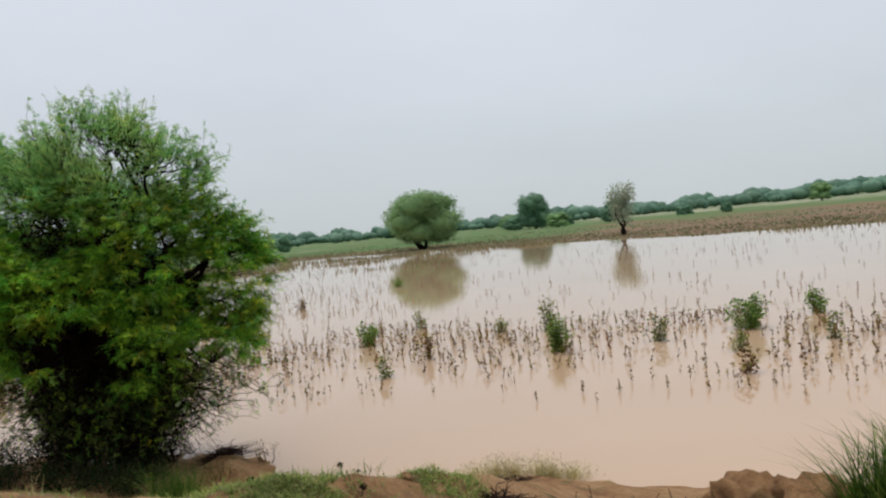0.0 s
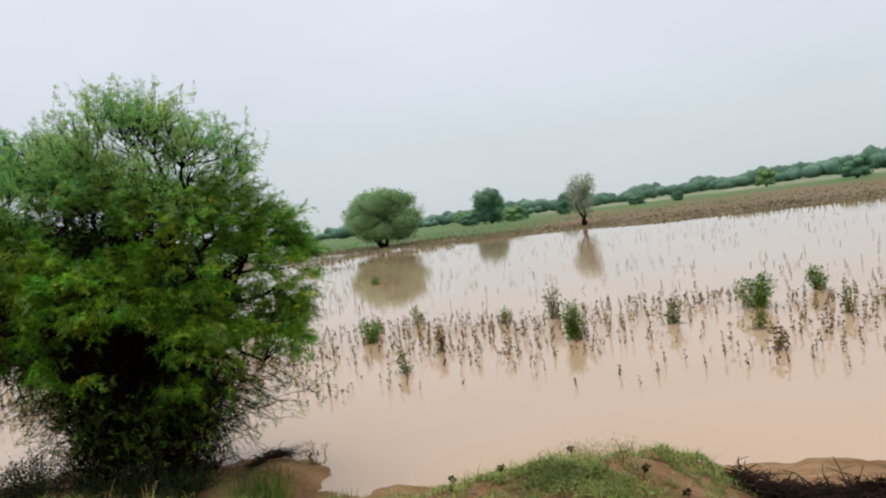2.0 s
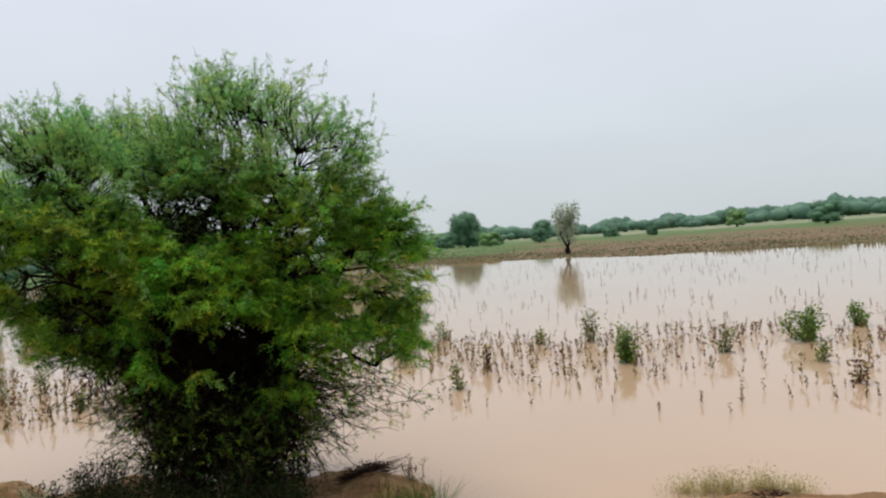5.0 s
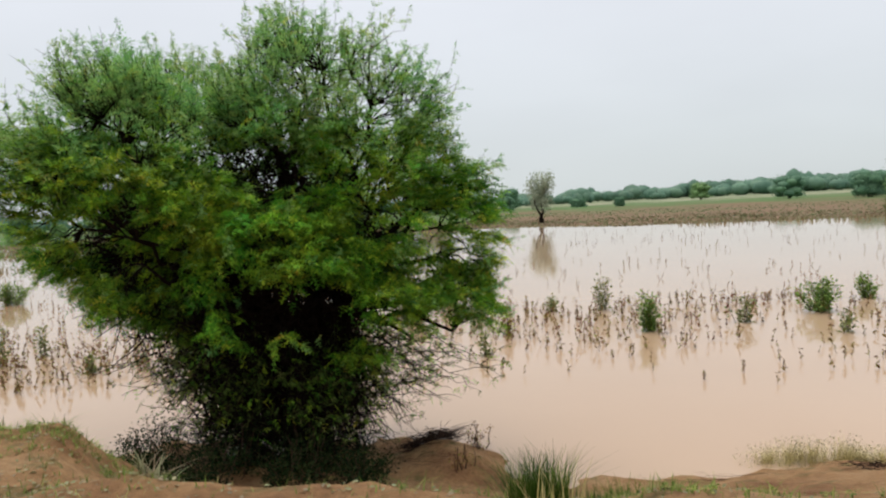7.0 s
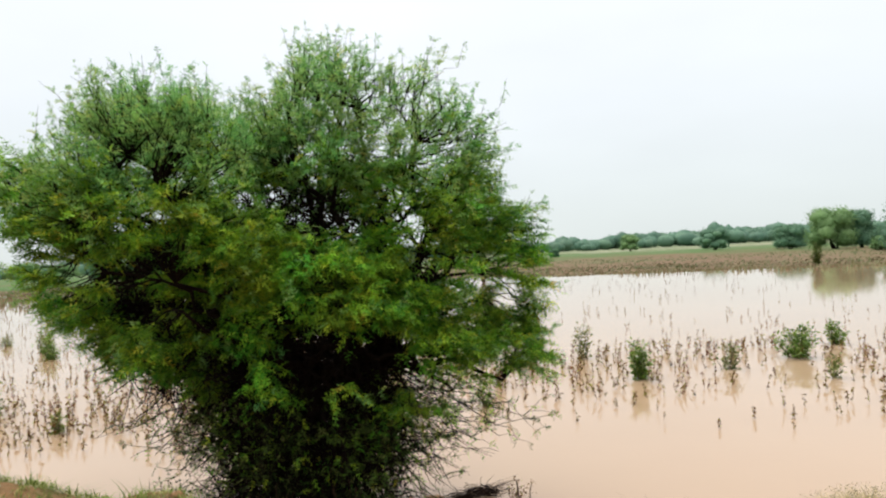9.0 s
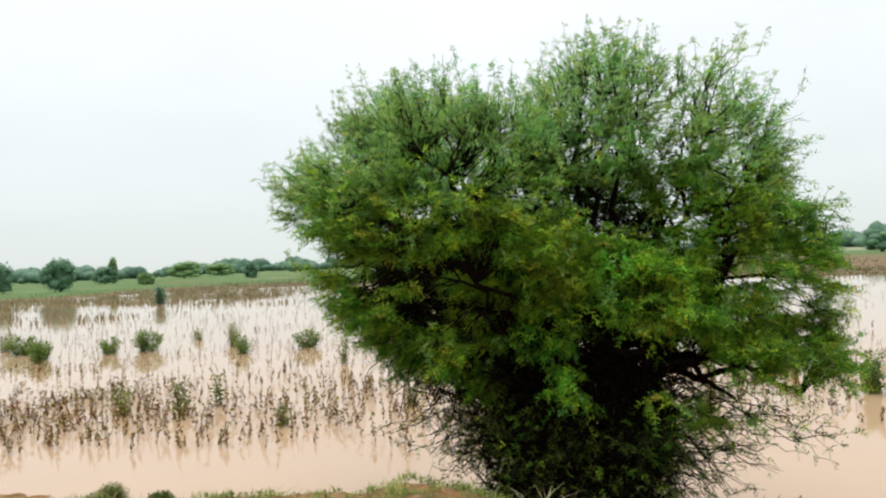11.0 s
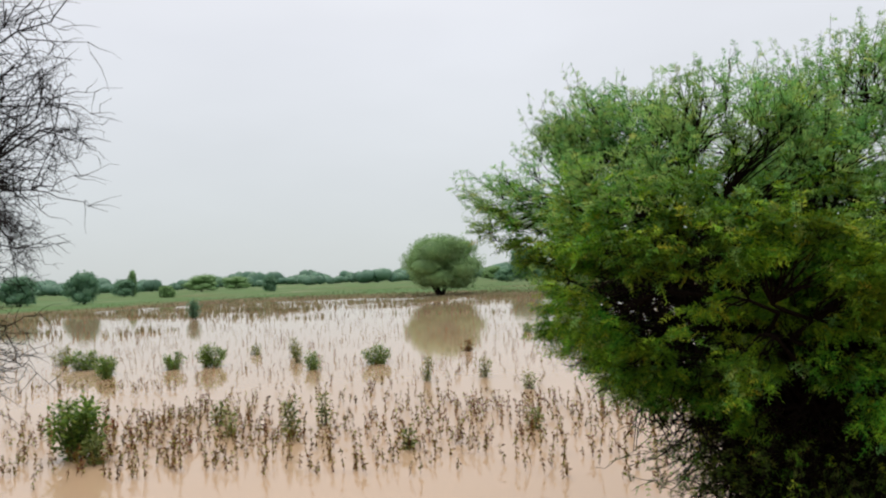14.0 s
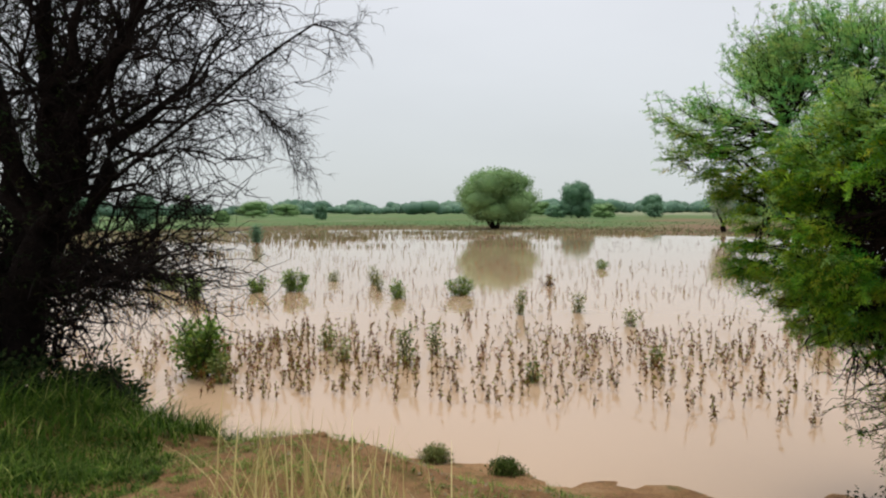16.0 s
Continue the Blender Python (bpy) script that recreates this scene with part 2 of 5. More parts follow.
# ---- mesh helpers ----
def link_mesh(name, V, Q, mat, parent=None, label="", smooth=False):
    V = np.asarray(V, dtype=np.float32).reshape(-1, 3)
    Q = np.asarray(Q, dtype=np.int32).reshape(-1, 4)
    me = bpy.data.meshes.new(name)
    me.vertices.add(len(V))
    me.vertices.foreach_set("co", V.ravel())
    me.loops.add(4 * len(Q))
    me.loops.foreach_set("vertex_index", Q.ravel())
    me.polygons.add(len(Q))
    me.polygons.foreach_set("loop_start", np.arange(0, 4 * len(Q), 4, dtype=np.int32))
    me.update(calc_edges=True)
    if smooth:
        me.polygons.foreach_set("use_smooth", np.ones(len(Q), dtype=bool))
    me.materials.append(mat)
    ob = new(name, me)
    if parent is not None:
        ob.parent = parent
    if label:
        ob["label"] = label
    return ob


def thing(name, x=0.0, y=0.0, z=0.0, label="", category="", group="", kind=""):
    ob = new(name)
    ob.location = (x, y, z)
    bpy.context.view_layer.update()
    return tagged(ob, label, category, group, kind)


def merge(bits):
    V, Q, n = [], [], 0
    for v, q in bits:
        v, q = np.asarray(v, float).reshape(-1, 3), np.asarray(q, int).reshape(-1, 4)
        V.append(v)
        Q.append(q + n)
        n += len(v)
    return np.concatenate(V), np.concatenate(Q)


def unit(a):
    return a / np.maximum(np.linalg.norm(a, axis=-1, keepdims=True), 1e-9)


def tubes(P, R, sides=5):
    """Round branches: P is N x k x 3 points along each, R is N x k radii."""
    P, R = np.asarray(P, float), np.asarray(R, float)
    N, k, _ = P.shape
    T = np.empty_like(P)
    T[:, 1:-1] = P[:, 2:] - P[:, :-2]
    T[:, 0], T[:, -1] = P[:, 1] - P[:, 0], P[:, -1] - P[:, -2]
    T = unit(T)
    ref = np.where(np.abs(T[..., 2:3]) < 0.85, np.array([0, 0, 1.0]), np.array([1.0, 0, 0]))
    A = unit(np.cross(T, ref))
    B = np.cross(T, A)
    ang = np.arange(sides) * 2 * np.pi / sides
    ring = A[:, :, None] * np.cos(ang)[:, None] + B[:, :, None] * np.sin(ang)[:, None]
    V = P[:, :, None] + ring * R[:, :, None, None]
    idx = np.arange(N * k * sides).reshape(N, k, sides)
    a, b = idx[:, :-1], idx[:, 1:]
    Q = np.stack([a, np.roll(a, -1, 2), np.roll(b, -1, 2), b], -1)
    return V.reshape(-1, 3), Q.reshape(-1, 4)


def arcs(A, B, sag, rng, k=6, wobble=0.06):
    """Bent paths from A to B (N x 3), raised in the middle by sag (N), a little crooked."""
    s = np.linspace(0, 1, k)[None, :, None]
    P = A[:, None] * (1 - s) + B[:, None] * s
    P[..., 2] += np.asarray(sag)[:, None] * 4 * (s * (1 - s))[..., 0]
    ln = np.linalg.norm(B - A, axis=1)[:, None, None]
    P[:, 1:-1] += rng.normal(0, wobble, (len(A), k - 2, 3)) * ln
    return P


def leaf_quads(C, D, N, length, width, fold=0.15):
    """Pointed leaves at C along D, lying flat to the normal N."""
    D = unit(D)
    S = unit(np.cross(D, N))
    U = np.cross(S, D)
    length, width = np.asarray(length)[..., None], np.asarray(width)[..., None]
    mid = C + D * length * 0.45
    V = np.stack([C, mid + S * width * 0.5 + U * width * fold, C + D * length, mid - S * width * 0.5 + U * width * fold], -2)
    V = V.reshape(-1, 3)
    return V, np.arange(len(V)).reshape(-1, 4)


def sprays(C, D, rng, pairs=5, length=0.2, leaf=0.07, wide=0.026, up=0.7):
    """Feather-like leaves: pairs of leaflets joined to a short drooping stalk at C in the direction D."""
    n = len(C)
    D = unit(D)
    N = unit(np.array([0, 0, up]) + rng.normal(0, 0.45, (n, 3)))
    S = unit(np.cross(D, N))
    L = length * rng.uniform(0.7, 1.25, n)
    s = np.linspace(0.12, 1.0, pairs)
    base = C[:, None] + D[:, None] * (s[None, :, None] * L[:, None, None])
    base[..., 2] -= (s ** 2)[None] * L[:, None] * 0.25
    V = np.empty((n, pairs, 2, 4, 3))
    for k, side in enumerate((-1, 1)):
        d = unit(S[:, None] * side + D[:, None] * 0.55 + rng.normal(0, 0.22, (n, pairs, 3)))
        nn = unit(N[:, None] + rng.normal(0, 0.3, (n, pairs, 3)))
        ll = leaf * rng.uniform(0.7, 1.3, (n, pairs)) * (1.15 - 0.5 * s[None])
        root = base + S[:, None] * (0.003 * side)
        v, _ = leaf_quads(root.reshape(-1, 3), d.reshape(-1, 3), nn.reshape(-1, 3), ll.ravel(), ll.ravel() * wide / leaf)
        V[:, :, k] = v.reshape(n, pairs, 4, 3)
    idx = np.arange(n * pairs * 8).reshape(n, pairs, 2, 4)
    stalk = np.stack([idx[:, :-1, 0, 0], idx[:, :-1, 1, 0], idx[:, 1:, 1, 0], idx[:, 1:, 0, 0]], -1)
    return V.reshape(-1, 3), np.concatenate([idx.reshape(-1, 4), stalk.reshape(-1, 4)])


def shell_points(rng, centre, radii, n, inner=0.72, low=-0.75):
    d = unit(rng.normal(0, 1, (n * 3, 3)))
    d = d[d[:, 2] > low][:n]
    r = rng.uniform(inner, 1.0, (len(d), 1)) * (1 + 0.13 * np.sin(5 * d[:, :1] + 3 * d[:, 1:2]) * np.cos(4 * d[:, 2:3]))
    return np.array(centre) + d * r * np.array(radii), d


# ---- land: one sheet from the road's edge to the horizon ----
CREST = [(-60, 2.40), (-24, 2.45), (-21, 2.46), (-20.1, 2.39), (-19.4, 2.36), (-18.65, 2.56), (-18.2, 2.46), (-17.8, 2.30), (-16.6, 2.25), (-15.9, 2.28),
         (-13.8, 2.40), (-12.6, 2.50), (-12.1, 2.64), (-11.6, 2.58), (-10.9, 2.48), (-10.2, 2.48), (-9.7, 2.60), (-9.2, 2.60), (-8.5, 2.53), (-7.75, 2.62),
         (-7.1, 2.54), (-6.6, 2.53), (-6.0, 2.53), (-5.4, 2.54), (-4.9, 2.55), (-4.3, 2.55), (-3.8, 2.56), (-3.5, 2.58), (-3.25, 2.60), (-3.0, 2.66), (-2.8, 2.71), (-2.6, 2.73), (-2.4, 2.71), (-2.25, 2.62), (-2.1, 2.48),
         (-1.95, 2.40), (-1.8, 2.36), (-1.65, 2.20), (-1.4, 2.05), (-0.3, 2.05), (-0.1, 2.2), (0.1, 2.26), (0.4, 2.32), (0.8, 2.55), (3, 2.6), (60, 2.6)]
SHORE = [(-200, 14), (-26, 13.6), (-22, 13.4), (-19, 13.2), (-15, 12.9), (-13, 13.5), (-10.5, 13.7), (-8.8, 13.4), (-8, 12.9), (-7.3, 12.0), (-6.5, 11.5), (-5.2, 11.4), (-3.8, 11.8), (-2.6, 12.1), (0, 11.7), (10, 11.5), (300, 11.5)]
FAR_SHORE = [(-135, 40), (-124, 100), (-118, 130), (-105, 148), (-80, 157), (-50, 154), (-25, 140), (-8, 124), (5, 115), (20, 113), (40, 104), (60, 93), (100, 85), (400, 80)]


CREST_AT = [(-60, 5.0), (-10.6, 5.0), (-9.8, 3.65), (-8, 3.7), (-5.8, 3.85), (-5, 3.8), (-2.4, 3.85), (-2.05, 4.95), (0.2, 5.0), (0.7, 4.0), (60, 3.9)]


def path_y(x):
    return 0.2 - 0.075 * np.clip(x, -20, 2)


def inland_distance(x, y):
    fx, fy = np.array(FAR_SHORE).T
    return y - np.interp(x, fx, fy) + 3.0 * np.sin(x * 0.11) + 1.5 * np.sin(x * 0.31 + 1)


def lumps(x, y):
    return (0.012 * np.sin(17.0 * x + 2.0 * np.sin(3 * y)) * np.sin(13.0 * y - 4.0 * x) + 0.035 * np.sin(2.1 * x + 0.7) * np.cos(2.7 * y) + 0.03 * np.sin(5.3 * x + 1.3 * y) * np.cos(4.1 * y - 0.6 * x)
            + 0.015 * np.sin(11.0 * x - 3.0 * y) * np.sin(9.0 * y + 2.0 * x))


def ground_z(x, y):
    x, y = np.asarray(x, float), np.asarray(y, float)
    v = y - path_y(x)
    cx, cz = np.array(CREST).T
    crest = np.interp(x, cx, cz)
    sx, sy = np.array(SHORE).T
    shore = np.interp(x, sx, sy) - path_y(x)
    road = np.interp(x, [-14, -11, -9, 4], [2.82, 2.84, 2.70, 2.74])
    ax, av = np.array(CREST_AT).T
    at = np.interp(x, ax, av)
    s = np.clip((v - 1.0) / (at - 1.0), 0, 1)
    near = road + (crest - road) * s * s * (3 - 2 * s)
    t = (v - at) / (shore - at)
    down = crest * np.clip(1 - t, 0, 1) ** np.interp(x, [-16, -13, -7.4, -6.6, -5.2, -3.5], [1.5, 2.3, 2.3, 1.6, 1.2, 1.08])
    down = np.where(t > 1, np.maximum(-1.2, -0.35 * (v - shore)), down)
    z = np.where(v < at, near, down)
    z = z + lumps(x, y) * np.clip((20 - y) / 6, 0, 1) * np.where(v < 1.0, 0.4, 1.0)
    z = z + 0.22 * np.exp(-((x + 8.2) / 0.5) ** 2 - ((y - 11.75) / 0.5) ** 2)
    z = z + 0.26 * np.exp(-((x + 8.55) / 0.55) ** 2 - ((y - 12.45) / 0.45) ** 2)
    d = inland_distance(x, y)
    far = np.clip(0.02 * d + 0.12 * np.sin(x * 0.05) * np.cos(y * 0.07), -1.2, 0.55) + 0.0004 * np.clip(d, 0, 600)
    return np.where(y > 35, far, np.where((x < -60) & (y > 14), np.maximum(z, np.clip((-x - 128) * 0.02, -1.2, 0.5)), z))


def inland_tone(x, y, d):
    """0: wet brown margin, 0.4: green fields, 0.7: pale far strips; brown reaches further in towards the east."""
    east = np.clip((x + 0.10 * y + 12) / 25, 0, 1)
    return np.clip(d / 95, -0.2, 0.30) * (1 - east) + np.clip(d / 650, -0.2, 0.34) * east + np.clip((d - 230) / 700, 0, 0.34) * (0.15 + 0.85 * east)


def build_ground():
    def steps(*spans):
        return np.unique(np.concatenate([np.linspace(a, b, n) for a, b, n in spans]).round(4))
    xs = steps((-2500, -400, 8), (-400, -140, 14), (-140, -32, 28), (-32, -26, 20), (-26, 5, 200), (5, 12, 20), (12, 140, 33), (140, 500, 12), (500, 2500, 8))
    ys = steps((-400, -12, 6), (-12, -2, 12), (-2, 15, 105), (15, 40, 18), (40, 180, 71), (180, 600, 30), (600, 3500, 12))
    X, Y = np.meshgrid(xs, ys)
    Z = ground_z(X, Y)
    V = np.stack([X, Y, Z], -1).reshape(-1, 3)
    idx = np.arange(len(V)).reshape(X.shape)
    Q = np.stack([idx[:-1, :-1], idx[:-1, 1:], idx[1:, 1:], idx[1:, :-1]], -1).reshape(-1, 4)
    ob = link_mesh("ground", V, Q, M_SOIL, smooth=True)
    ob.data.materials.append(M_FIELD)
    mid = V[Q].mean(1)
    ob.data.polygons.foreach_set("material_index", (mid[:, 1] > 35).astype(np.int32))
    at = ob.data.attributes.new("inland", "FLOAT", "POINT")
    d = inland_distance(V[:, 0], V[:, 1])
    at.data.foreach_set("value", np.clip(inland_tone(V[:, 0], V[:, 1], d), -0.2, 0.9).astype(np.float32))
    return tagged(ob, "reddish sandy road bank sloping to flooded fields", "ground", kind="structure")


def build_water():
    xs = np.concatenate([np.linspace(-180, -40, 8), np.linspace(-35, 15, 11), np.linspace(30, 420, 14)])
    ys = np.concatenate([np.linspace(8, 40, 9), np.linspace(50, 190, 15)])
    X, Y = np.meshgrid(xs, ys)
    V = np.stack([X, Y, 0 * X], -1).reshape(-1, 3)
    idx = np.arange(len(V)).reshape(X.shape)
    Q = np.stack([idx[:-1, :-1], idx[:-1, 1:], idx[1:, 1:], idx[1:, :-1]], -1).reshape(-1, 4)
    return tagged(link_mesh("flood_water", V, Q, M_WATER), "still muddy pinkish brown flood water over fields", "water", kind="structure")


build_ground()
build_water()


# ---- the leafy thorn tree on the bank ----
def spread_out(P, gap, rng):
    """Thins points to about one in each cube of the given width."""
    order = rng.permutation(len(P))
    cell = np.floor(P[order] / gap).astype(np.int64)
    key = (cell[:, 0] * 73856093) ^ (cell[:, 1] * 19349663) ^ (cell[:, 2] * 83492791)
    _, first = np.unique(key, return_index=True)
    return order[np.sort(first)]


def along_paths(P, s):
    """Points at the shares s (N x m) of the paths P (N x k x 3)."""
    k = P.shape[1] - 1
    i0 = np.minimum((s * k).astype(int), k - 1)
    fr = (s * k - i0)[..., None]
    ar = np.arange(len(P))[:, None]
    return P[ar, i0] * (1 - fr) + P[ar, i0 + 1] * fr


def thorn_tree():
    rng = np.random.default_rng(11)
    base = np.array([-10.9, 12.7, 0.0])
    root = thing("thorn_tree", *base, label="large green thorn tree with drooping bare lower twigs", category="tree")
    # crown masses: centre, then radii
    lobes = np.array([(-10.61, 10.73, 3.30, 1.17, 1.03, 1.65), (-13.06, 13.76, 3.34, 1.33, 1.0, 2.0), (-13.21, 11.91, 3.44, 1.06, 1.07, 1.4), (-8.88, 12.82, 3.44, 0.91, 0.89, 1.86),
                      (-10.65, 13.49, 3.73, 0.84, 0.84, 2.1), (-8.18, 12.63, 3.74, 0.65, 0.79, 1.5), (-12.0, 10.3, 4.16, 1.08, 0.93, 2.1), (-13.06, 11.85, 4.18, 1.97, 1.86, 1.46),
                      (-9.36, 11.4, 4.49, 0.93, 0.86, 2.35), (-12.72, 10.3, 4.63, 1.23, 0.99, 1.85), (-13.39, 10.4, 4.69, 1.17, 1.05, 1.15), (-14.33, 12.88, 5.15, 1.67, 0.92, 1.44),
                      (-10.22, 11.63, 5.3, 2.22, 1.17, 0.54), (-10.7, 12.2, 5.90, 1.14, 1.56, 1.16), (-13.62, 14.2, 6.2, 1.42, 2.1, 0.80), (-11.53, 13.75, 6.2, 0.7, 0.65, 1.0), (-9.05, 12.1, 5.35, 0.85, 0.8, 0.85), (-14.2, 13.4, 3.7, 0.9, 1.1, 1.05),
                      (-8.5, 12.0, 2.35, 0.95, 0.85, 0.95), (-13.1, 11.8, 2.35, 0.95, 0.95, 0.85), (-9.3, 11.2, 2.4, 0.8, 0.7, 0.8), (-11.96, 13.16, 4.95, 0.75, 0.75, 0.7)])
    C, R = lobes[:, :3] - base, lobes[:, 3:]
    heart = np.array([-0.9, -0.2, 3.4])
    trunk_top = []
    for i, (dx, dy, h, r) in enumerate(((0.25, 0.1, 2.6, 0.24), (-0.75, 0.15, 2.7, 0.20), (0.85, -0.25, 2.4, 0.16), (-0.2, -0.8, 2.3, 0.15))):
        A = np.array([[0.12 * math.cos(i * 1.7), 0.12 * math.sin(i * 1.7), -0.3]])
        B = np.array([[dx, dy, h]])
        P = arcs(A, B, [-0.12], rng, 8, 0.02)
        V, Q = tubes(P, np.linspace(r * 1.35, r * 0.7, 8)[None], 9)
        link_mesh("trunk", V, Q, M_BARK, root, smooth=True)
        trunk_top.append((B[0], r * 0.7))
    tops = np.array([t for t, _ in trunk_top])
    limb_pts = []
    for c, rad in zip(C, R):
        for j in range(3):
            k = int(np.argmin(np.linalg.norm(tops - c, axis=1) + rng.uniform(0, 0.8, len(tops))))
            e = c + rng.uniform(-0.5, 0.5, 3) * rad
            P = arcs(tops[k][None], e[None], [0.12], rng, 9, 0.035)
            V, Q = tubes(P, np.linspace(trunk_top[k][1] * 0.7, 0.02, 9)[None], 6)
            link_mesh("limb", V, Q, M_BARK, root, smooth=True)
            limb_pts.extend(P[0][2:])
    limb_pts = np.array(limb_pts)
    twig_bits = []
    # sprays of foliage sit on the outside of the masses, in tiers with dark hollows between
    for li, (c, rad) in enumerate(zip(C, R)):
        n = int(360 * (rad[0] * rad[1] + rad[0] * rad[2] + rad[1] * rad[2]) / 3)
        d = unit(rng.normal(0, 1, (n, 3)))
        share = rng.uniform(0.45, 1.0, n) ** 0.6
        pad = c + d * rad * share[:, None] * np.array([0.96, 0.96, 0.85])
        keep = pad[:, 2] > np.where(np.hypot(pad[:, 0] + 0.5, pad[:, 1]) > 1.7, 1.1, 1.5) + 1.4 * rng.uniform(0, 1, n)
        keep &= d[:, 2] > -0.8
        for k, (c2, r2) in enumerate(zip(C, R)):
            if k != li:
                keep &= np.linalg.norm((pad - c2) / r2, axis=1) > 0.66
        # cleared low at the front so near-black twigs show dark; thinner on the side away from the road
        keep &= (np.linalg.norm((pad - np.array([0.0, -1.8, 2.5])) / np.array([1.3, 1.25, 1.1]), axis=1) > 1) | (rng.uniform(0, 1, n) < 0.15)
        keep &= (pad[:, 1] < 1.6) | (rng.uniform(0, 1, n) < 0.45)
        pad, d, share = pad[keep], d[keep], share[keep]
        out = unit(unit(pad - heart) + 0.6 * d)
        g = np.sin(2.3 * pad[:, 0] + 1.1 * pad[:, 2]) * np.sin(2.1 * pad[:, 1] - 0.7) + np.sin(3.9 * pad[:, 2] + 1.3 * pad[:, 0] + 0.5 * pad[:, 1])
        keep = g + rng.normal(0, 0.35, len(pad)) > np.interp(pad[:, 2], [1.8, 3.2, 4.6, 5.4, 6.5], [0.15, -0.35, -0.6, -0.7, -0.5]) + 0.75 * np.clip((share - 0.74) / 0.2, 0, 1)
        pad, out = pad[keep], out[keep]
        pick = spread_out(pad, 0.30, rng)
        pad, out = pad[pick], out[pick]
        low = np.clip((4.2 - pad[:, 2]) / 2.0, 0, 1)
        high = np.clip((pad[:, 2] - 4.3) / 1.5, 0, 1)
        near = limb_pts[np.argmin(np.linalg.norm(pad[:, None] - limb_pts[None], axis=2), axis=1)]
        P = arcs(near, pad, rng.uniform(0.0, 0.10, len(pad)), rng, 5, 0.04)
        twig_bits.append(tubes(P, np.linspace(0.016, 0.006, 5)[None].repeat(len(pad), 0), 3))
        # each tier is a fan of thin twigs
        f = 6
        a = np.repeat(pad, f, 0)
        o = np.repeat(out, f, 0)
        up = np.repeat(high * 0.75 - low * 0.35, f)
        fan = unit(o * np.array([1, 1, 0.6]) + rng.normal(0, 0.55, a.shape) * np.array([1, 1, 0.45]) + np.array([0, 0, 1.0]) * up[:, None])
        ln = rng.uniform(0.16, 0.46, len(a)) * (1 + 0.35 * np.repeat(high, f))
        e = a + fan * ln[:, None]
        P = arcs(a, e, ln * 0.10, rng, 4, 0.04)
        twig_bits.append(tubes(P, np.linspace(0.006, 0.002, 4)[None].repeat(len(a), 0), 3))
        m = 6
        s = rng.uniform(0.1, 1.0, (len(a), m))
        pos = along_paths(P, s)
        od = unit(rng.normal(0, 1, pos.shape) * np.array([1, 1, 0.4]) + fan[:, None] * 0.8)
        thin = rng.uniform(0, 1, (len(a), m)) > np.repeat(0.55 * high, f)[:, None]
        # higher sprays switch to the paler leaf, painting them as lit from above
        toplit = (np.repeat(high, f)[:, None] + rng.normal(0, 0.25, (len(a), m))) > 0.45
        for mat, sel, lab in ((M_LEAF, thin & ~toplit, ""), (M_TOPLITLEAF, thin & toplit, "pale green upper foliage, top light in its colour")):
            if sel.sum() > 3:
                V, Q = sprays(pos[sel], od[sel], rng, pairs=4, length=0.16, leaf=0.062, wide=0.021, up=0.8)
                link_mesh("crown", V, Q, mat, root, lab)
        # leading shoots stand up out of the top and break the outline
        lead = rng.uniform(0, 1, len(a)) < 0.04 + 0.20 * np.repeat(high, f)
        a2 = e[lead]
        dd = unit(fan[lead] * 0.6 + np.array([0, 0, 0.75]) + rng.normal(0, 0.25, a2.shape))
        e2 = a2 + dd * rng.uniform(0.12, 0.42, (len(a2), 1))
        P = arcs(a2, e2, np.zeros(len(a2)), rng, 4, 0.03)
        twig_bits.append(tubes(P, np.linspace(0.004, 0.0015, 4)[None].repeat(len(a2), 0), 3))
        pos = along_paths(P, rng.uniform(0.0, 1.0, (len(a2), 6)))
        od = unit(rng.normal(0, 1, pos.shape) + dd[:, None] * 0.6)
        V, Q = sprays(pos.reshape(-1, 3), od.reshape(-1, 3), rng, pairs=3, length=0.09, leaf=0.045, wide=0.017, up=0.4)
        link_mesh("crown", V, Q, M_TOPLITLEAF, root, "pale green leading shoots, top light in their colour")
    # near-black thorny dead twigs, added to put shade into the heart of the crown
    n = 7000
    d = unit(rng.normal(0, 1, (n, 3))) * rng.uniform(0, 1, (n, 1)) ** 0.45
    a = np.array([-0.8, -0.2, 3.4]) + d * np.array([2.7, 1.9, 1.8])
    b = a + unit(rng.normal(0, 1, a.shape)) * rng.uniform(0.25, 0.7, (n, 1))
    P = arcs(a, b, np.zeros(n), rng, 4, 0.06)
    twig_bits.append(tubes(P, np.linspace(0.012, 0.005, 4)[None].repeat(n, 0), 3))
    # and a near-black thicket of suckers, packed to darken the foot of the stems
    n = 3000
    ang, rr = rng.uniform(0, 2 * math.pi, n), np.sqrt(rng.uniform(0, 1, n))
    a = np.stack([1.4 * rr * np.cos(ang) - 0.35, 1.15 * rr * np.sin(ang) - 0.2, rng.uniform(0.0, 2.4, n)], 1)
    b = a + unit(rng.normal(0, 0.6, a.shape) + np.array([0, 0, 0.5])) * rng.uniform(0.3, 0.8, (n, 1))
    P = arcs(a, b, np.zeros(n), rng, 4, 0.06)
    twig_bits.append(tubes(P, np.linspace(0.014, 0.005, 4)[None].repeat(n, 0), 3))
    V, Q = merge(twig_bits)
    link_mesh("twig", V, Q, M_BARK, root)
    # drooping skirt of nearly bare twigs, its dark bark also standing for lower-crown shade
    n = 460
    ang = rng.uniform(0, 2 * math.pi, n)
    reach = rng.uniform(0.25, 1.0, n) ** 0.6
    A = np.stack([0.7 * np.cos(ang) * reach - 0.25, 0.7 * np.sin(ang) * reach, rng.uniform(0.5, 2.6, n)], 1)
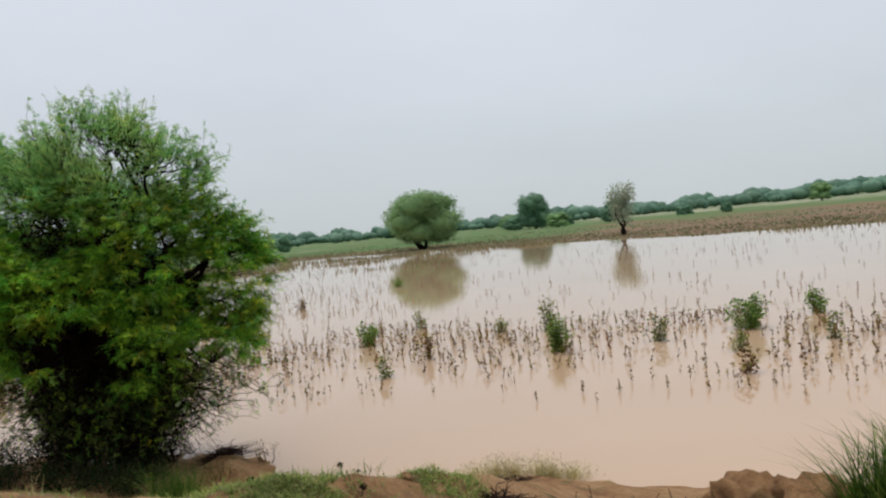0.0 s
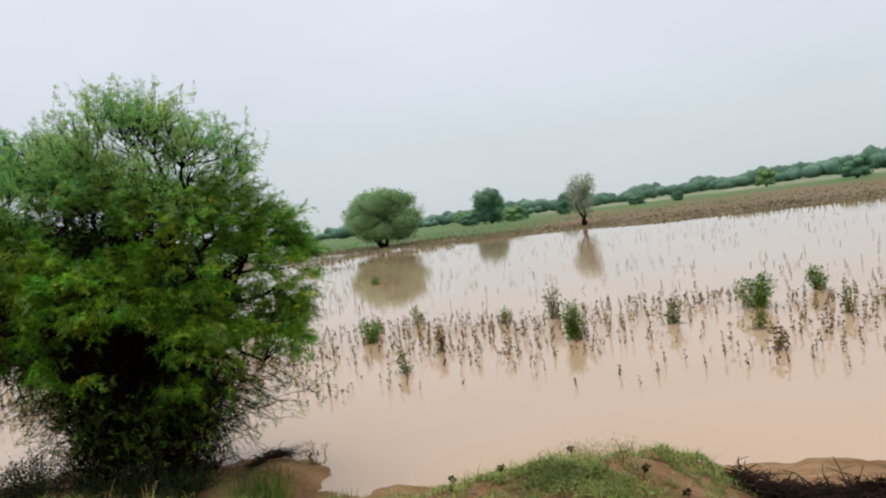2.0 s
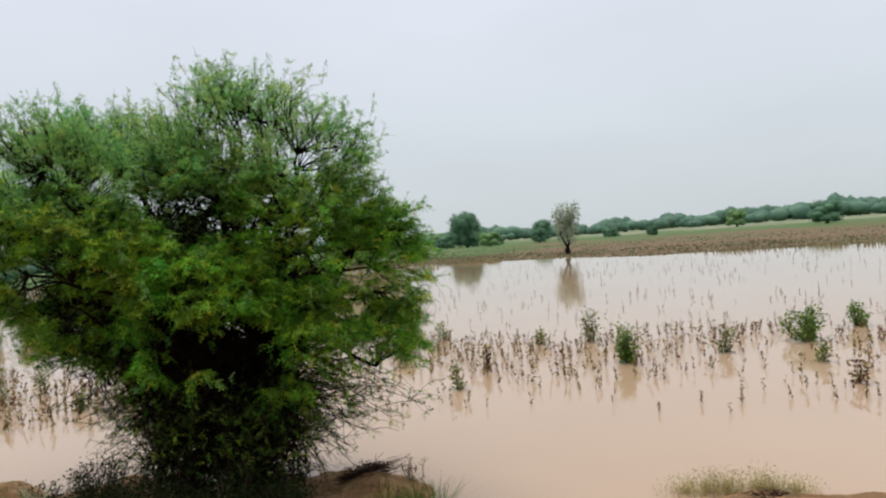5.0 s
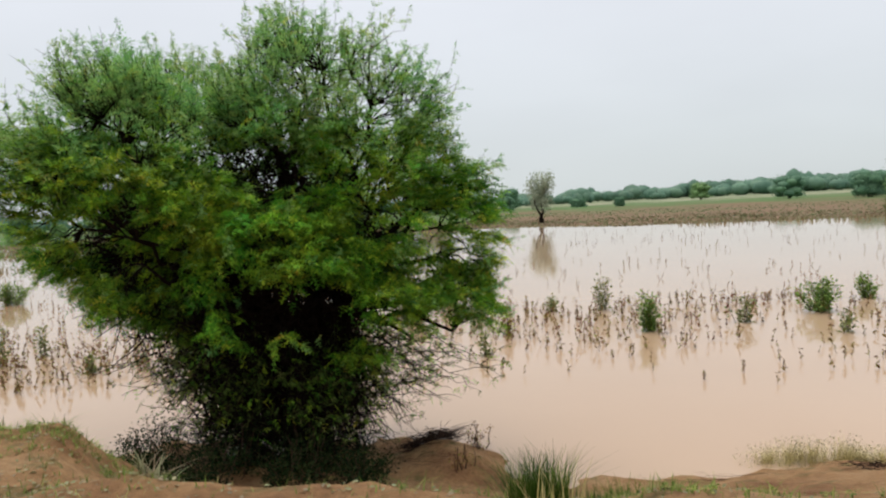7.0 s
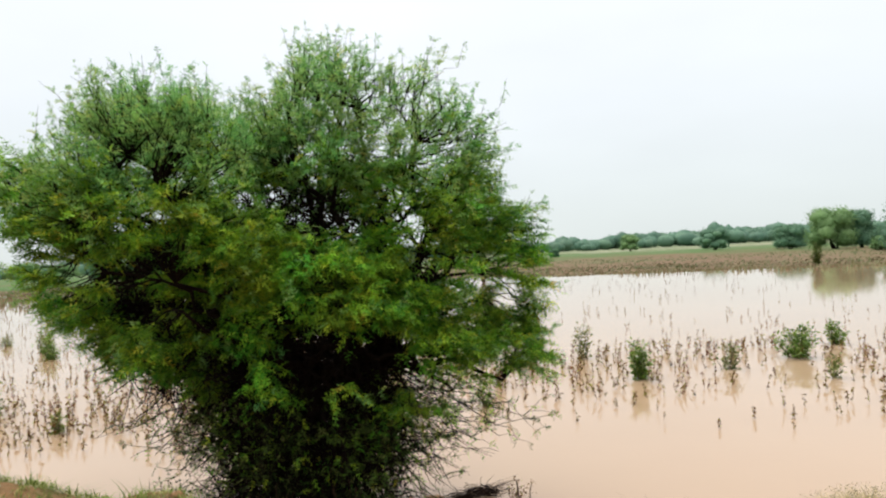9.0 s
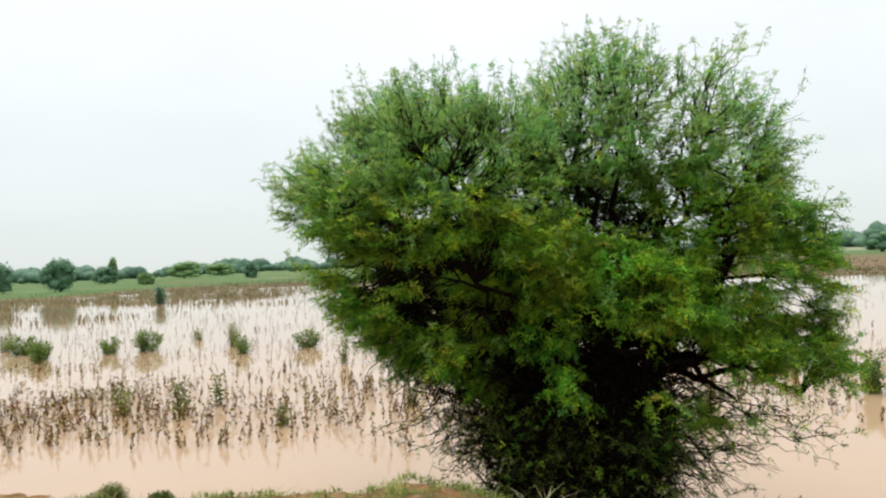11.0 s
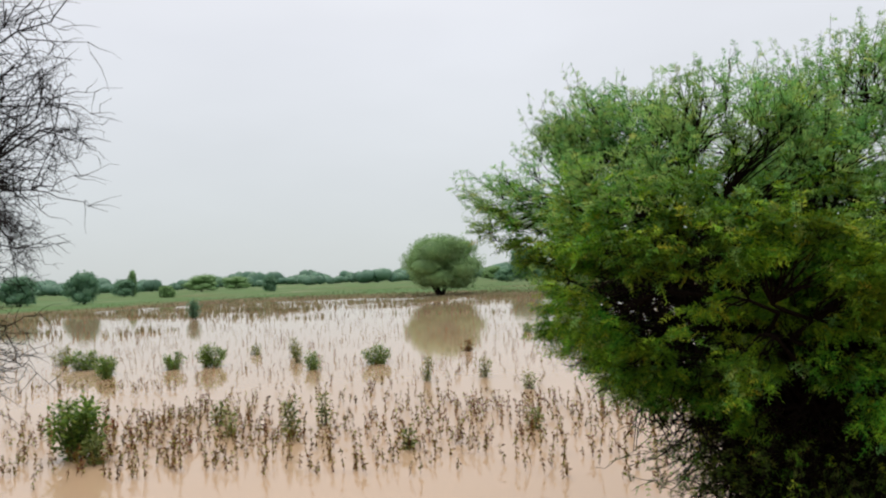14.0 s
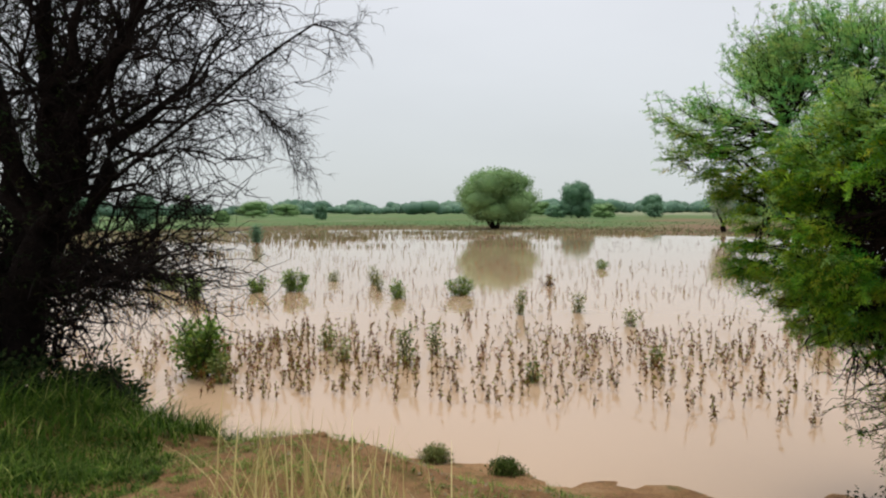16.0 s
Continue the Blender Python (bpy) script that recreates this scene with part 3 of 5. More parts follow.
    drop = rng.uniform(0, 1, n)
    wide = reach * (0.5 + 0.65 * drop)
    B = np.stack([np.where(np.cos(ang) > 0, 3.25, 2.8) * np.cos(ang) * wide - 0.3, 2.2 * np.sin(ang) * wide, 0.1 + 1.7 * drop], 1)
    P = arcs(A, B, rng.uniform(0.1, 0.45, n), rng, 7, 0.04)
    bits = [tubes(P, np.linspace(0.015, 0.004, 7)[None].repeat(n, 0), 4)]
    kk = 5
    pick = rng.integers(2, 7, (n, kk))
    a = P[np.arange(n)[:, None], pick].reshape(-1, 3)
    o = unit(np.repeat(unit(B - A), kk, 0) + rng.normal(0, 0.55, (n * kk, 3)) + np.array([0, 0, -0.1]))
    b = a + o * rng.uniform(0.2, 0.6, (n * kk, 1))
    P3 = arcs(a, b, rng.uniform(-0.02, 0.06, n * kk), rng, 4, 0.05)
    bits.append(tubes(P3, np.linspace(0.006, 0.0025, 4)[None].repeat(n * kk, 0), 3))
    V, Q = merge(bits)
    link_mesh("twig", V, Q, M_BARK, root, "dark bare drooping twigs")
    # the duller olive on most low leaves also puts shade into their colour
    for mat, n, low, lab in ((M_OLIVE, 8000, 1.7, "sparse dull olive lower leaves"), (M_LEAF, 4500, 2.3, "green leaves on the lower twigs")):
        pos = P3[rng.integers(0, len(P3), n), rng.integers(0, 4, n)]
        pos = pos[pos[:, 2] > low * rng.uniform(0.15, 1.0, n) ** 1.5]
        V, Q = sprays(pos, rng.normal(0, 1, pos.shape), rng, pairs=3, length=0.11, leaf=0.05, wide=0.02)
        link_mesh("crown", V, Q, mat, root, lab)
    return root


thorn_tree()


# ---- the bare dark tree at the end of the bank ----
def bare_tree():
    rng = np.random.default_rng(5)
    base = np.array([-23.15, 7.5, 2.0])
    root = thing("bare_tree", *base, label="dark leaning tree with a dense tangle of bare twigs", category="tree")
    trunk = arcs(np.array([[0, 0, -0.4]]), np.array([[0.95, 0.1, 2.0]]), [0.05], rng, 9, 0.02)
    V, Q = tubes(trunk, np.linspace(0.27, 0.2, 9)[None], 10)
    link_mesh("trunk", V, Q, M_GREYBARK, root, smooth=True)
    t2 = arcs(np.array([[-0.1, 0.1, -0.3]]), np.array([[-0.5, 0.3, 2.4]]), [0.1], rng, 9, 0.02)
    V, Q = tubes(t2, np.linspace(0.19, 0.13, 9)[None], 9)
    link_mesh("trunk", V, Q, M_GREYBARK, root, smooth=True)
    goals = [(0.95, 0.1, 2.0, -0.6, 0.0, 6.2), (0.95, 0.1, 2.0, 0.8, 0.6, 6.0), (0.95, 0.1, 2.0, 1.9, -0.2, 4.6), (0.95, 0.1, 2.0, 2.2, 0.8, 3.6), (0.6, 0.1, 1.7, 1.7, -0.4, 2.4),
             (-0.5, 0.3, 2.4, -2.0, 0.5, 5.2), (-0.5, 0.3, 2.4, -0.9, -0.7, 6.0), (-0.5, 0.3, 2.4, -2.6, 0.2, 3.2), (0.7, 0.1, 1.9, 1.4, 1.0, 5.4), (0.95, 0.1, 2.0, 0.2, -0.9, 5.0), (-0.3, 0.3, 1.0, -1.7, 0.6, 2.3), (-0.4, 0.3, 1.6, -2.0, 0.3, 2.9), (0.35, 0.1, 1.1, 0.1, 1.0, 2.8), (0.5, 0.1, 1.1, 1.5, 0.5, 1.5), (0.7, 0.1, 1.5, 2.0, -0.1, 1.7), (0.95, 0.1, 2.0, 2.5, -0.2, 4.3), (0.95, 0.1, 2.0, 2.1, 0.3, 5.0), (0.95, 0.1, 2.0, 1.3, -0.4, 5.6)]
    g = np.array(goals)
    limbs = arcs(g[:, :3], g[:, 3:], np.full(len(g), 0.15), rng, 9, 0.04)
    for P in limbs:
        V, Q = tubes(P[None], np.linspace(0.115, 0.02, 9)[None], 7)
        link_mesh("limb", V, Q, M_GREYBARK, root, smooth=True)
    # the long arching bough over the water
    def bough(points):
        p = np.array(points)
        s = np.linspace(0, len(p) - 1, 10)
        return np.stack([np.interp(s, np.arange(len(p)), p[:, k]) for k in range(3)], 1)[None] + rng.normal(0, 0.012, (1, 10, 3))

    arch = bough([(1.2, 0.0, 1.9), (2.25, -0.6, 2.45), (3.5, -0.8, 3.1), (4.05, -0.75, 3.5), (4.42, -0.7, 3.72), (4.62, -0.6, 3.62)])
    V, Q = tubes(arch, np.linspace(0.022, 0.004, 10)[None], 6)
    link_mesh("limb", V, Q, M_GREYBARK, root, "long thin arching bough", smooth=True)
    arch2 = bough([(3.5, -0.8, 3.1), (3.9, -0.85, 3.1), (4.15, -0.9, 2.9), (4.3, -0.95, 2.68)])
    V, Q = tubes(arch2, np.linspace(0.013, 0.004, 10)[None], 5)
    link_mesh("limb", V, Q, M_GREYBARK, root, smooth=True)

    def grow(parents, kids, length, radius, spread, droop, lo, pts=6):
        n, k = len(parents), parents.shape[1]
        pick = rng.integers(int(k * lo), k, (n, kids))
        a = parents[np.arange(n)[:, None], pick].reshape(-1, 3)
        along = np.repeat(unit(parents[:, -1] - parents[:, 0]), kids, 0)
        d = unit(along + rng.normal(0, spread, a.shape) + np.array([0, 0, droop]))
        b = a + d * length * rng.uniform(0.45, 1.2, (len(a), 1))
        P = arcs(a, b, rng.uniform(-0.03, 0.10, len(a)) * length, rng, pts, 0.05)
        return P, tubes(P, np.linspace(radius, radius * 0.3, pts)[None].repeat(len(a), 0), 3)

    l2, m2 = grow(limbs, 12, 1.3, 0.024, 0.65, 0.0, 0.3)
    l3, m3 = grow(l2, 9, 0.75, 0.009, 0.75, -0.05, 0.2)
    l4, m4 = grow(l3, 5, 0.42, 0.005, 0.8, -0.12, 0.2, 4)
    V, Q = merge([m2, m3])
    link_mesh("twig", V, Q, M_GREYBARK, root)
    V, Q = merge([m4])
    link_mesh("twig", V, Q, M_GREYBARK, root)
    arches = np.concatenate([arch, arch2])
    a2, n2 = grow(arches, 22, 0.34, 0.005, 0.8, -0.3, 0.15)
    a3, n3 = grow(a2, 8, 0.20, 0.003, 0.7, -0.25, 0.2)
    _, n4 = grow(a3, 3, 0.11, 0.002, 0.7, -0.25, 0.3, 4)
    V, Q = merge([n2, n3, n4])
    link_mesh("twig", V, Q, M_GREYBARK, root)
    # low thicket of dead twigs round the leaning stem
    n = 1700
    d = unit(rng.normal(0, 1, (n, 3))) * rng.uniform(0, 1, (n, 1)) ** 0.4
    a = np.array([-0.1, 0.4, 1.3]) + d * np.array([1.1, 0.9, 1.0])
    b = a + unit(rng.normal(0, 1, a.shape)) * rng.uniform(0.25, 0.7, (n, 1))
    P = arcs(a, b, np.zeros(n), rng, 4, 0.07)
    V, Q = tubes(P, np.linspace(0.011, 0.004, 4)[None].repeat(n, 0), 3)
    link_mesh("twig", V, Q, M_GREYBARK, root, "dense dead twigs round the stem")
    w = rng.integers(0, len(l4), 15000)
    pos = l4[w, rng.integers(1, 4, 15000)]
    pos = pos[(pos[:, 2] < 3.2 + rng.uniform(-0.8, 1.6, len(pos))) | (pos[:, 0] < rng.uniform(-0.5, 1.5, len(pos)))]
    pos = pos[pos[:, 0] < rng.uniform(0.4, 2.4, len(pos))]
    V, Q = sprays(pos, rng.normal(0, 1, pos.shape), rng, pairs=2, length=0.08, leaf=0.04, wide=0.02)
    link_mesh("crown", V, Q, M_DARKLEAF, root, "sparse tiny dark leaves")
    return root


bare_tree()


# ---- trees and bushes on the far land ----
def far_tree(name, x, y, w, h, mat, label, category="tree", trunk=0.22, seed=1, leafsize=0.5, count=1500, airy=False, group="trees across the flood", waist=0.33):
    rng = np.random.default_rng(seed)
    z = float(ground_z(x, y))
    root = thing(name, x, y, z, label, category, group)
    th = h * trunk
    w = w * 1.18
    bits = []
    stems = 3 if w > h * 0.9 else 2
    tops = []
    for i in range(stems):
        e = np.array([rng.uniform(-0.18, 0.18) * w, rng.uniform(-0.15, 0.15) * w, th + 0.28 * h])
        P = arcs(np.array([[0.02 * w * i, 0, -0.4]]), e[None], [0.0], rng, 6, 0.03)
        bits.append(tubes(P, np.linspace(0.035 * h, 0.012 * h, 6)[None], 6))
        tops.append(e)
    V, Q = merge(bits)
    link_mesh("trunk", V, Q, M_BARK, root)
    # masses stacked in a dome, widest a third of the way up
    nl = 20
    lift = np.linspace(0.10, 0.80, nl)
    girth = np.sqrt(np.clip(1 - ((lift - waist) / 0.62) ** 2, 0.03, 1))
    turn = 2.4 * np.arange(nl) + rng.uniform(-0.4, 0.4, nl)
    out = girth * rng.uniform(0.45, 1.0, nl) * 0.31 * w
    cs = np.stack([np.cos(turn) * out, np.sin(turn) * out, th + (h - th) * lift], 1)
    cs[nl // 2] = (0, 0, th + (h - th) * 0.5)
    V, Q = [], []
    bits = []
    for c in cs:
        # masses near the rim are smaller and sit lower
        rim = np.hypot(c[0], c[1]) / w
        r = np.array([0.23 * w, 0.23 * w, 0.24 * (h - th)]) * (1.2 - rim) * rng.uniform(0.8, 1.15)
        if airy:
            r *= 0.7
        r[2] = min(r[2], h - c[2] if h > c[2] else 0.1, (c[2] - th * 0.3))
        if not airy:
            bits.append(crown_core(c, r * 0.62, rng))
        tip, d = shell_points(rng, c, r, count // nl, 0.45 if airy else 0.62, -0.9)
        N = unit(d + rng.normal(0, 0.3, d.shape))
        D = unit(rng.normal(0, 1, d.shape))
        L = leafsize * rng.uniform(0.6, 1.4, len(d))
        bits.append(leaf_quads(tip, D, N, L, L * 0.75))
        if airy:
            P = arcs(np.repeat(tops[0][None], 12, 0), tip[:12], np.zeros(12), rng, 5, 0.03)
            bits.append(tubes(P, np.linspace(0.05, 0.02, 5)[None].repeat(12, 0), 3))
    V, Q = merge(bits)
    link_mesh("crown", V, Q, mat, root)
    return root


def crown_core(c, r, rng, rows=6, cols=9):
    """The uneven closed mass of foliage inside a far crown."""
    v = np.linspace(0.12, math.pi - 0.12, rows)[:, None]
    u = np.linspace(0, 2 * math.pi, cols, endpoint=False)[None] + rng.uniform(0, 1)
    k = 1 + rng.normal(0, 0.09, (rows, cols))
    P = np.stack([np.sin(v) * np.cos(u) * k, np.sin(v) * np.sin(u) * k, np.cos(v) * k], -1) * r + c
    i = np.arange(rows * cols).reshape(rows, cols)
    j = np.roll(i, -1, 1)
    return P.reshape(-1, 3), np.stack([i[:-1], i[1:], j[1:], j[:-1]], -1).reshape(-1, 4)


def by_bearing(ex, ey, b, d):
    return ex + d * math.sin(b), ey + d * math.cos(b)


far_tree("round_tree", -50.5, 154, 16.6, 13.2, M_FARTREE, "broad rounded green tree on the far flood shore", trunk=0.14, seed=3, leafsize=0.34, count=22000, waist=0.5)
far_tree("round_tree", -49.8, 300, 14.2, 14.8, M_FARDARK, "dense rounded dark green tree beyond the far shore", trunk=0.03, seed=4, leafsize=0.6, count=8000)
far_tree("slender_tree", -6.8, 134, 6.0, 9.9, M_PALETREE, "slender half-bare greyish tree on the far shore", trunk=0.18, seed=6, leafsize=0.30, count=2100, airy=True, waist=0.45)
E = (-2.69, 0.23)
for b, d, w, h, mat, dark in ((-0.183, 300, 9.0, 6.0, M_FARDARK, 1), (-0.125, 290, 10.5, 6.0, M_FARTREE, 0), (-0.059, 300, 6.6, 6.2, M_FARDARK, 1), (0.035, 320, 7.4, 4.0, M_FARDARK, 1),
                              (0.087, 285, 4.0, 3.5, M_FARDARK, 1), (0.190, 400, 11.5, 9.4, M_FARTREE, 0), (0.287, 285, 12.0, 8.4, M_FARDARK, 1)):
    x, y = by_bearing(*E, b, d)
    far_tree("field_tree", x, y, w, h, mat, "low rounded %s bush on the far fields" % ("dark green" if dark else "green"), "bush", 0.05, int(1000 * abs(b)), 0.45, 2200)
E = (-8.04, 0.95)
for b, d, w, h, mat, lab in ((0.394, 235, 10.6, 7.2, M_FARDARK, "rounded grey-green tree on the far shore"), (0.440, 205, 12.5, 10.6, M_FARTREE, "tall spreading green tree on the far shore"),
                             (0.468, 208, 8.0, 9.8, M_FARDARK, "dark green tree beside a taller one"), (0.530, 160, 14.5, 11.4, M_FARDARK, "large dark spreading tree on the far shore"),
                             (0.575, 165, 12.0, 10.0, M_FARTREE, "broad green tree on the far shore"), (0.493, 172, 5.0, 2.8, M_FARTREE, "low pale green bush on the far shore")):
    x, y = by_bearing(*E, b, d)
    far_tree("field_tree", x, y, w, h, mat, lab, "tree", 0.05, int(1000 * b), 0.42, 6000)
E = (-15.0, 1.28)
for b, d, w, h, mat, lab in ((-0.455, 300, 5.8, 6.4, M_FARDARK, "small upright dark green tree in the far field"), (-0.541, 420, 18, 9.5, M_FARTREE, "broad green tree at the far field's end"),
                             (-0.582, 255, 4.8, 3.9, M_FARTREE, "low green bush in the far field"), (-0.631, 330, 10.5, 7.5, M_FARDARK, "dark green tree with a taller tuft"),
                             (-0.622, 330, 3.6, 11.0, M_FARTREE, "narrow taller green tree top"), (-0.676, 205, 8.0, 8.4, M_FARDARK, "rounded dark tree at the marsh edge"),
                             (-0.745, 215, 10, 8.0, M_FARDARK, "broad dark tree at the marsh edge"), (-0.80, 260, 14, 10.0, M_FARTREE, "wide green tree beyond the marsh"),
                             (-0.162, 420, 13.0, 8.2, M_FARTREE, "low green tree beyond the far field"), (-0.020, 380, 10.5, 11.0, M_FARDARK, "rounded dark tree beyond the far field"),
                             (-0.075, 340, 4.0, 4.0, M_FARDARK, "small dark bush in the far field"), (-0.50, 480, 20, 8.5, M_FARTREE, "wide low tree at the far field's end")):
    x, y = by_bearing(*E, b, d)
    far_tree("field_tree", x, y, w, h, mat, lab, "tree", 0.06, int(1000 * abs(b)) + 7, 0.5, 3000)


def distant_woods():
    """The belt of woods along the horizon, tree upon tree."""
    rng = np.random.default_rng(21)
    bits = []
    for i in range(620):
        b = rng.uniform(-1.0, 0.85)
        d = rng.uniform(560, 980)
        x, y = by_bearing(-8, 0, b, d)
        right = np.clip((b + 0.15) / 0.5, 0, 1)
        h = rng.uniform(5, 12) * (1 + 0.4 * right) * (d / 750) * (1.3 if rng.uniform() < 0.12 else 1.0)
        w = h * rng.uniform(1.2, 2.4)
        z = float(ground_z(x, y))
        for k in range(3):
            c = np.array([x + rng.uniform(-0.4, 0.4) * w, y + rng.uniform(-3, 3), z + h * rng.uniform(0.35, 0.55)])
            r = np.array([0.34 * w, 0.3 * w, 0.45 * h])
            bits.append(crown_core(c, r * 0.9, rng, 5, 8))
            tip, dd = shell_points(rng, c, r, 26, 0.9, -0.5)
            L = rng.uniform(0.9, 1.8, len(tip))
            bits.append(leaf_quads(tip, unit(np.cross(dd, rng.normal(0, 1, dd.shape))), dd, L, L * 0.9, 0.0))
    V, Q = merge(bits)
    return tagged(link_mesh("distant_woods", V, Q, M_WOODS), "long grey-green belt of woods along the horizon, haze in its colour", "woods", kind="stuff")


distant_woods()


def blades(C, rng, h, w, lean=0.35, k=3):
    """Bent grass blades standing at C: strips of k quads."""
    n = len(C)
    a = rng.uniform(0, 2 * np.pi, n)
    d = np.stack([np.cos(a), np.sin(a), 0 * a], 1)
    s = np.stack([-np.sin(a), np.cos(a), 0 * a], 1)
    H = np.asarray(h) * rng.uniform(0.5, 1.15, n)
    ln = lean * rng.uniform(0.2, 1.6, n)
    t = np.linspace(0, 1, k + 1)
    mid = C[:, None] + d[:, None] * (t ** 2)[None, :, None] * (ln * H)[:, None, None]
    mid[..., 2] += t[None] * H[:, None] * (1 - 0.25 * (t[None] ** 2) * ln[:, None])
    wd = (w * rng.uniform(0.6, 1.3, n))[:, None] * (1 - t[None] ** 1.5 * 0.92)
    V = np.stack([mid - s[:, None] * wd[..., None] / 2, mid + s[:, None] * wd[..., None] / 2], 2)
    idx = np.arange(n * (k + 1) * 2).reshape(n, k + 1, 2)
    Q = np.stack([idx[:, :-1, 0], idx[:, :-1, 1], idx[:, 1:, 1], idx[:, 1:, 0]], -1)
    return V.reshape(-1, 3), Q.reshape(-1, 4)


def shore_growth():
    rng = np.random.default_rng(31)
    for name, mat, n, lo, hi, h, lab in (("marsh_grass", M_MARSH, 16000, -7, 22, 0.26, "brown wet grass along the far flood edge"), ("meadow_growth", M_MEADOW, 9000, 6, 90, 0.15, "green crop growth on the far fields")):
        x = rng.uniform(-135, 130, n)
        fx, fy = np.array(FAR_SHORE).T
        d = lo + (hi - lo) * rng.uniform(0, 1, n) ** 2
        y = np.interp(x, fx, fy) + d
        z = ground_z(x, y)
        ok = z > -0.25
        C = np.stack([x, y, z], 1)[ok]
        V, Q = blades(C, rng, h, 0.35, 0.5, 2)
        tagged(link_mesh(name, V, Q, mat), lab, "grass", kind="stuff")


shore_growth()


def reed_strips():
    """Strips of half-drowned grass that stand out of the water before the far shore."""
    rng = np.random.default_rng(35)
    C = []
    for x0, x1, y0, wide, n in ((-95, -42, 132, 4.0, 2400), (-118, -60, 112, 6.0, 3400), (-112, -56, 96, 4.0, 1600), (-70, -26, 110, 2.5, 1300), (-122, -85, 78, 8.0, 1800), (-48, -18, 128, 3.0, 1600),
                                (-60, -25, 84, 2.0, 250), (10, 45, 100, 2.5, 500), (-90, -55, 66, 3.0, 500)):
        x = rng.uniform(x0, x1, n)
        y = y0 + rng.normal(0, wide, n) + 3 * np.sin(0.13 * x)
        g = np.sin(0.5 * x) + np.sin(0.23 * x + 0.4 * y)
        keep = rng.uniform(-1.8, 1.2, n) < g
        C.append(np.stack([x, y, np.full(n, -0.1)], 1)[keep])
    C = np.concatenate(C)
    V, Q = blades(C, rng, 0.75, 0.16, 0.4, 2)
    tagged(link_mesh("reed_strips", V, Q, M_MARSH), "brownish half-drowned grass standing out of the flood", "grass", kind="stuff")


reed_strips()


# ---- drowned crop standing in the water ----
def crop_shape(rng, h):
    """One dead stalk with shrivelled hanging leaves and bolls: stem, then leaves."""
    top = np.array([[rng.uniform(-0.12, 0.12) * h, rng.uniform(-0.12, 0.12) * h, h]])
    P = arcs(np.array([[0, 0, -0.15]]), top, [0.0], rng, 4, 0.03)
    stem = [tubes(P, np.linspace(0.006, 0.002, 4)[None], 3)]
    leaf = []
    for j in range(rng.integers(8, 14)):
        s = rng.uniform(0.30, 1.0)
        c = P[0, 0] * (1 - s) + P[0, -1] * s
        a = rng.uniform(0, 2 * math.pi)
        o = np.array([math.cos(a), math.sin(a), rng.uniform(0.1, 0.8)])
        e = c + unit(o) * rng.uniform(0.01, 0.05)
        stem.append(leaf_quads(c[None], (e - c)[None], unit(rng.normal(0, 1, (1, 3))), np.array([np.linalg.norm(e - c)]), np.array([0.008]), 0.0))
        n = 2
        dirs = unit(np.stack([rng.normal(0, 0.4, n), rng.normal(0, 0.4, n), rng.uniform(-1.6, 0.1, n)], 1))
        L = rng.uniform(0.065, 0.13, n)
        leaf.append(leaf_quads(np.repeat(e[None], n, 0), dirs, unit(rng.normal(0, 1, (n, 3))), L, L * rng.uniform(0.25, 0.45, n), 0.35))
    return merge(stem), merge(leaf)


def crop_spots():
    rng = np.random.default_rng(41)
    out = []
    # bands of the field: x from, x to, y from, y to, plants per square metre
    for x0, x1, y0, y1, q in ((-13, 9, 20.5, 30, 5.8), (-13, 9, 17.4, 20.5, 2.4), (-29, -13, 16.8, 27, 6.6), (-34, -24, 15.6, 24, 6.8), (-13, 14, 30, 48, 0.45), (-45, -13, 27, 40, 2.0), (9, 22, 20, 34, 1.0),
                              (-60, -13, 40, 62, 1.0), (-13, 30, 48, 75, 0.22), (-85, -20, 62, 105, 0.45), (-20, 40, 75, 106, 0.2), (-110, -50, 80, 135, 0.12), (-60, -34, 17, 30, 0.8)):
        n = int((x1 - x0) * (y1 - y0) * q)
        x, y = rng.uniform(x0, x1, n), rng.uniform(y0, y1, n)
        # sown in rows, thinned in patches
        y = np.round(y / 0.95) * 0.95 + rng.normal(0, 0.16, n)
        g = np.sin(0.55 * x + 1.3) * np.cos(0.4 * y) + 0.6 * np.sin(0.21 * x - 0.33 * y)
        keep = rng.uniform(-1.5, 1.3, n) < g + 0.3
        out.append(np.stack([x, y], 1)[keep])
    return np.concatenate(out)


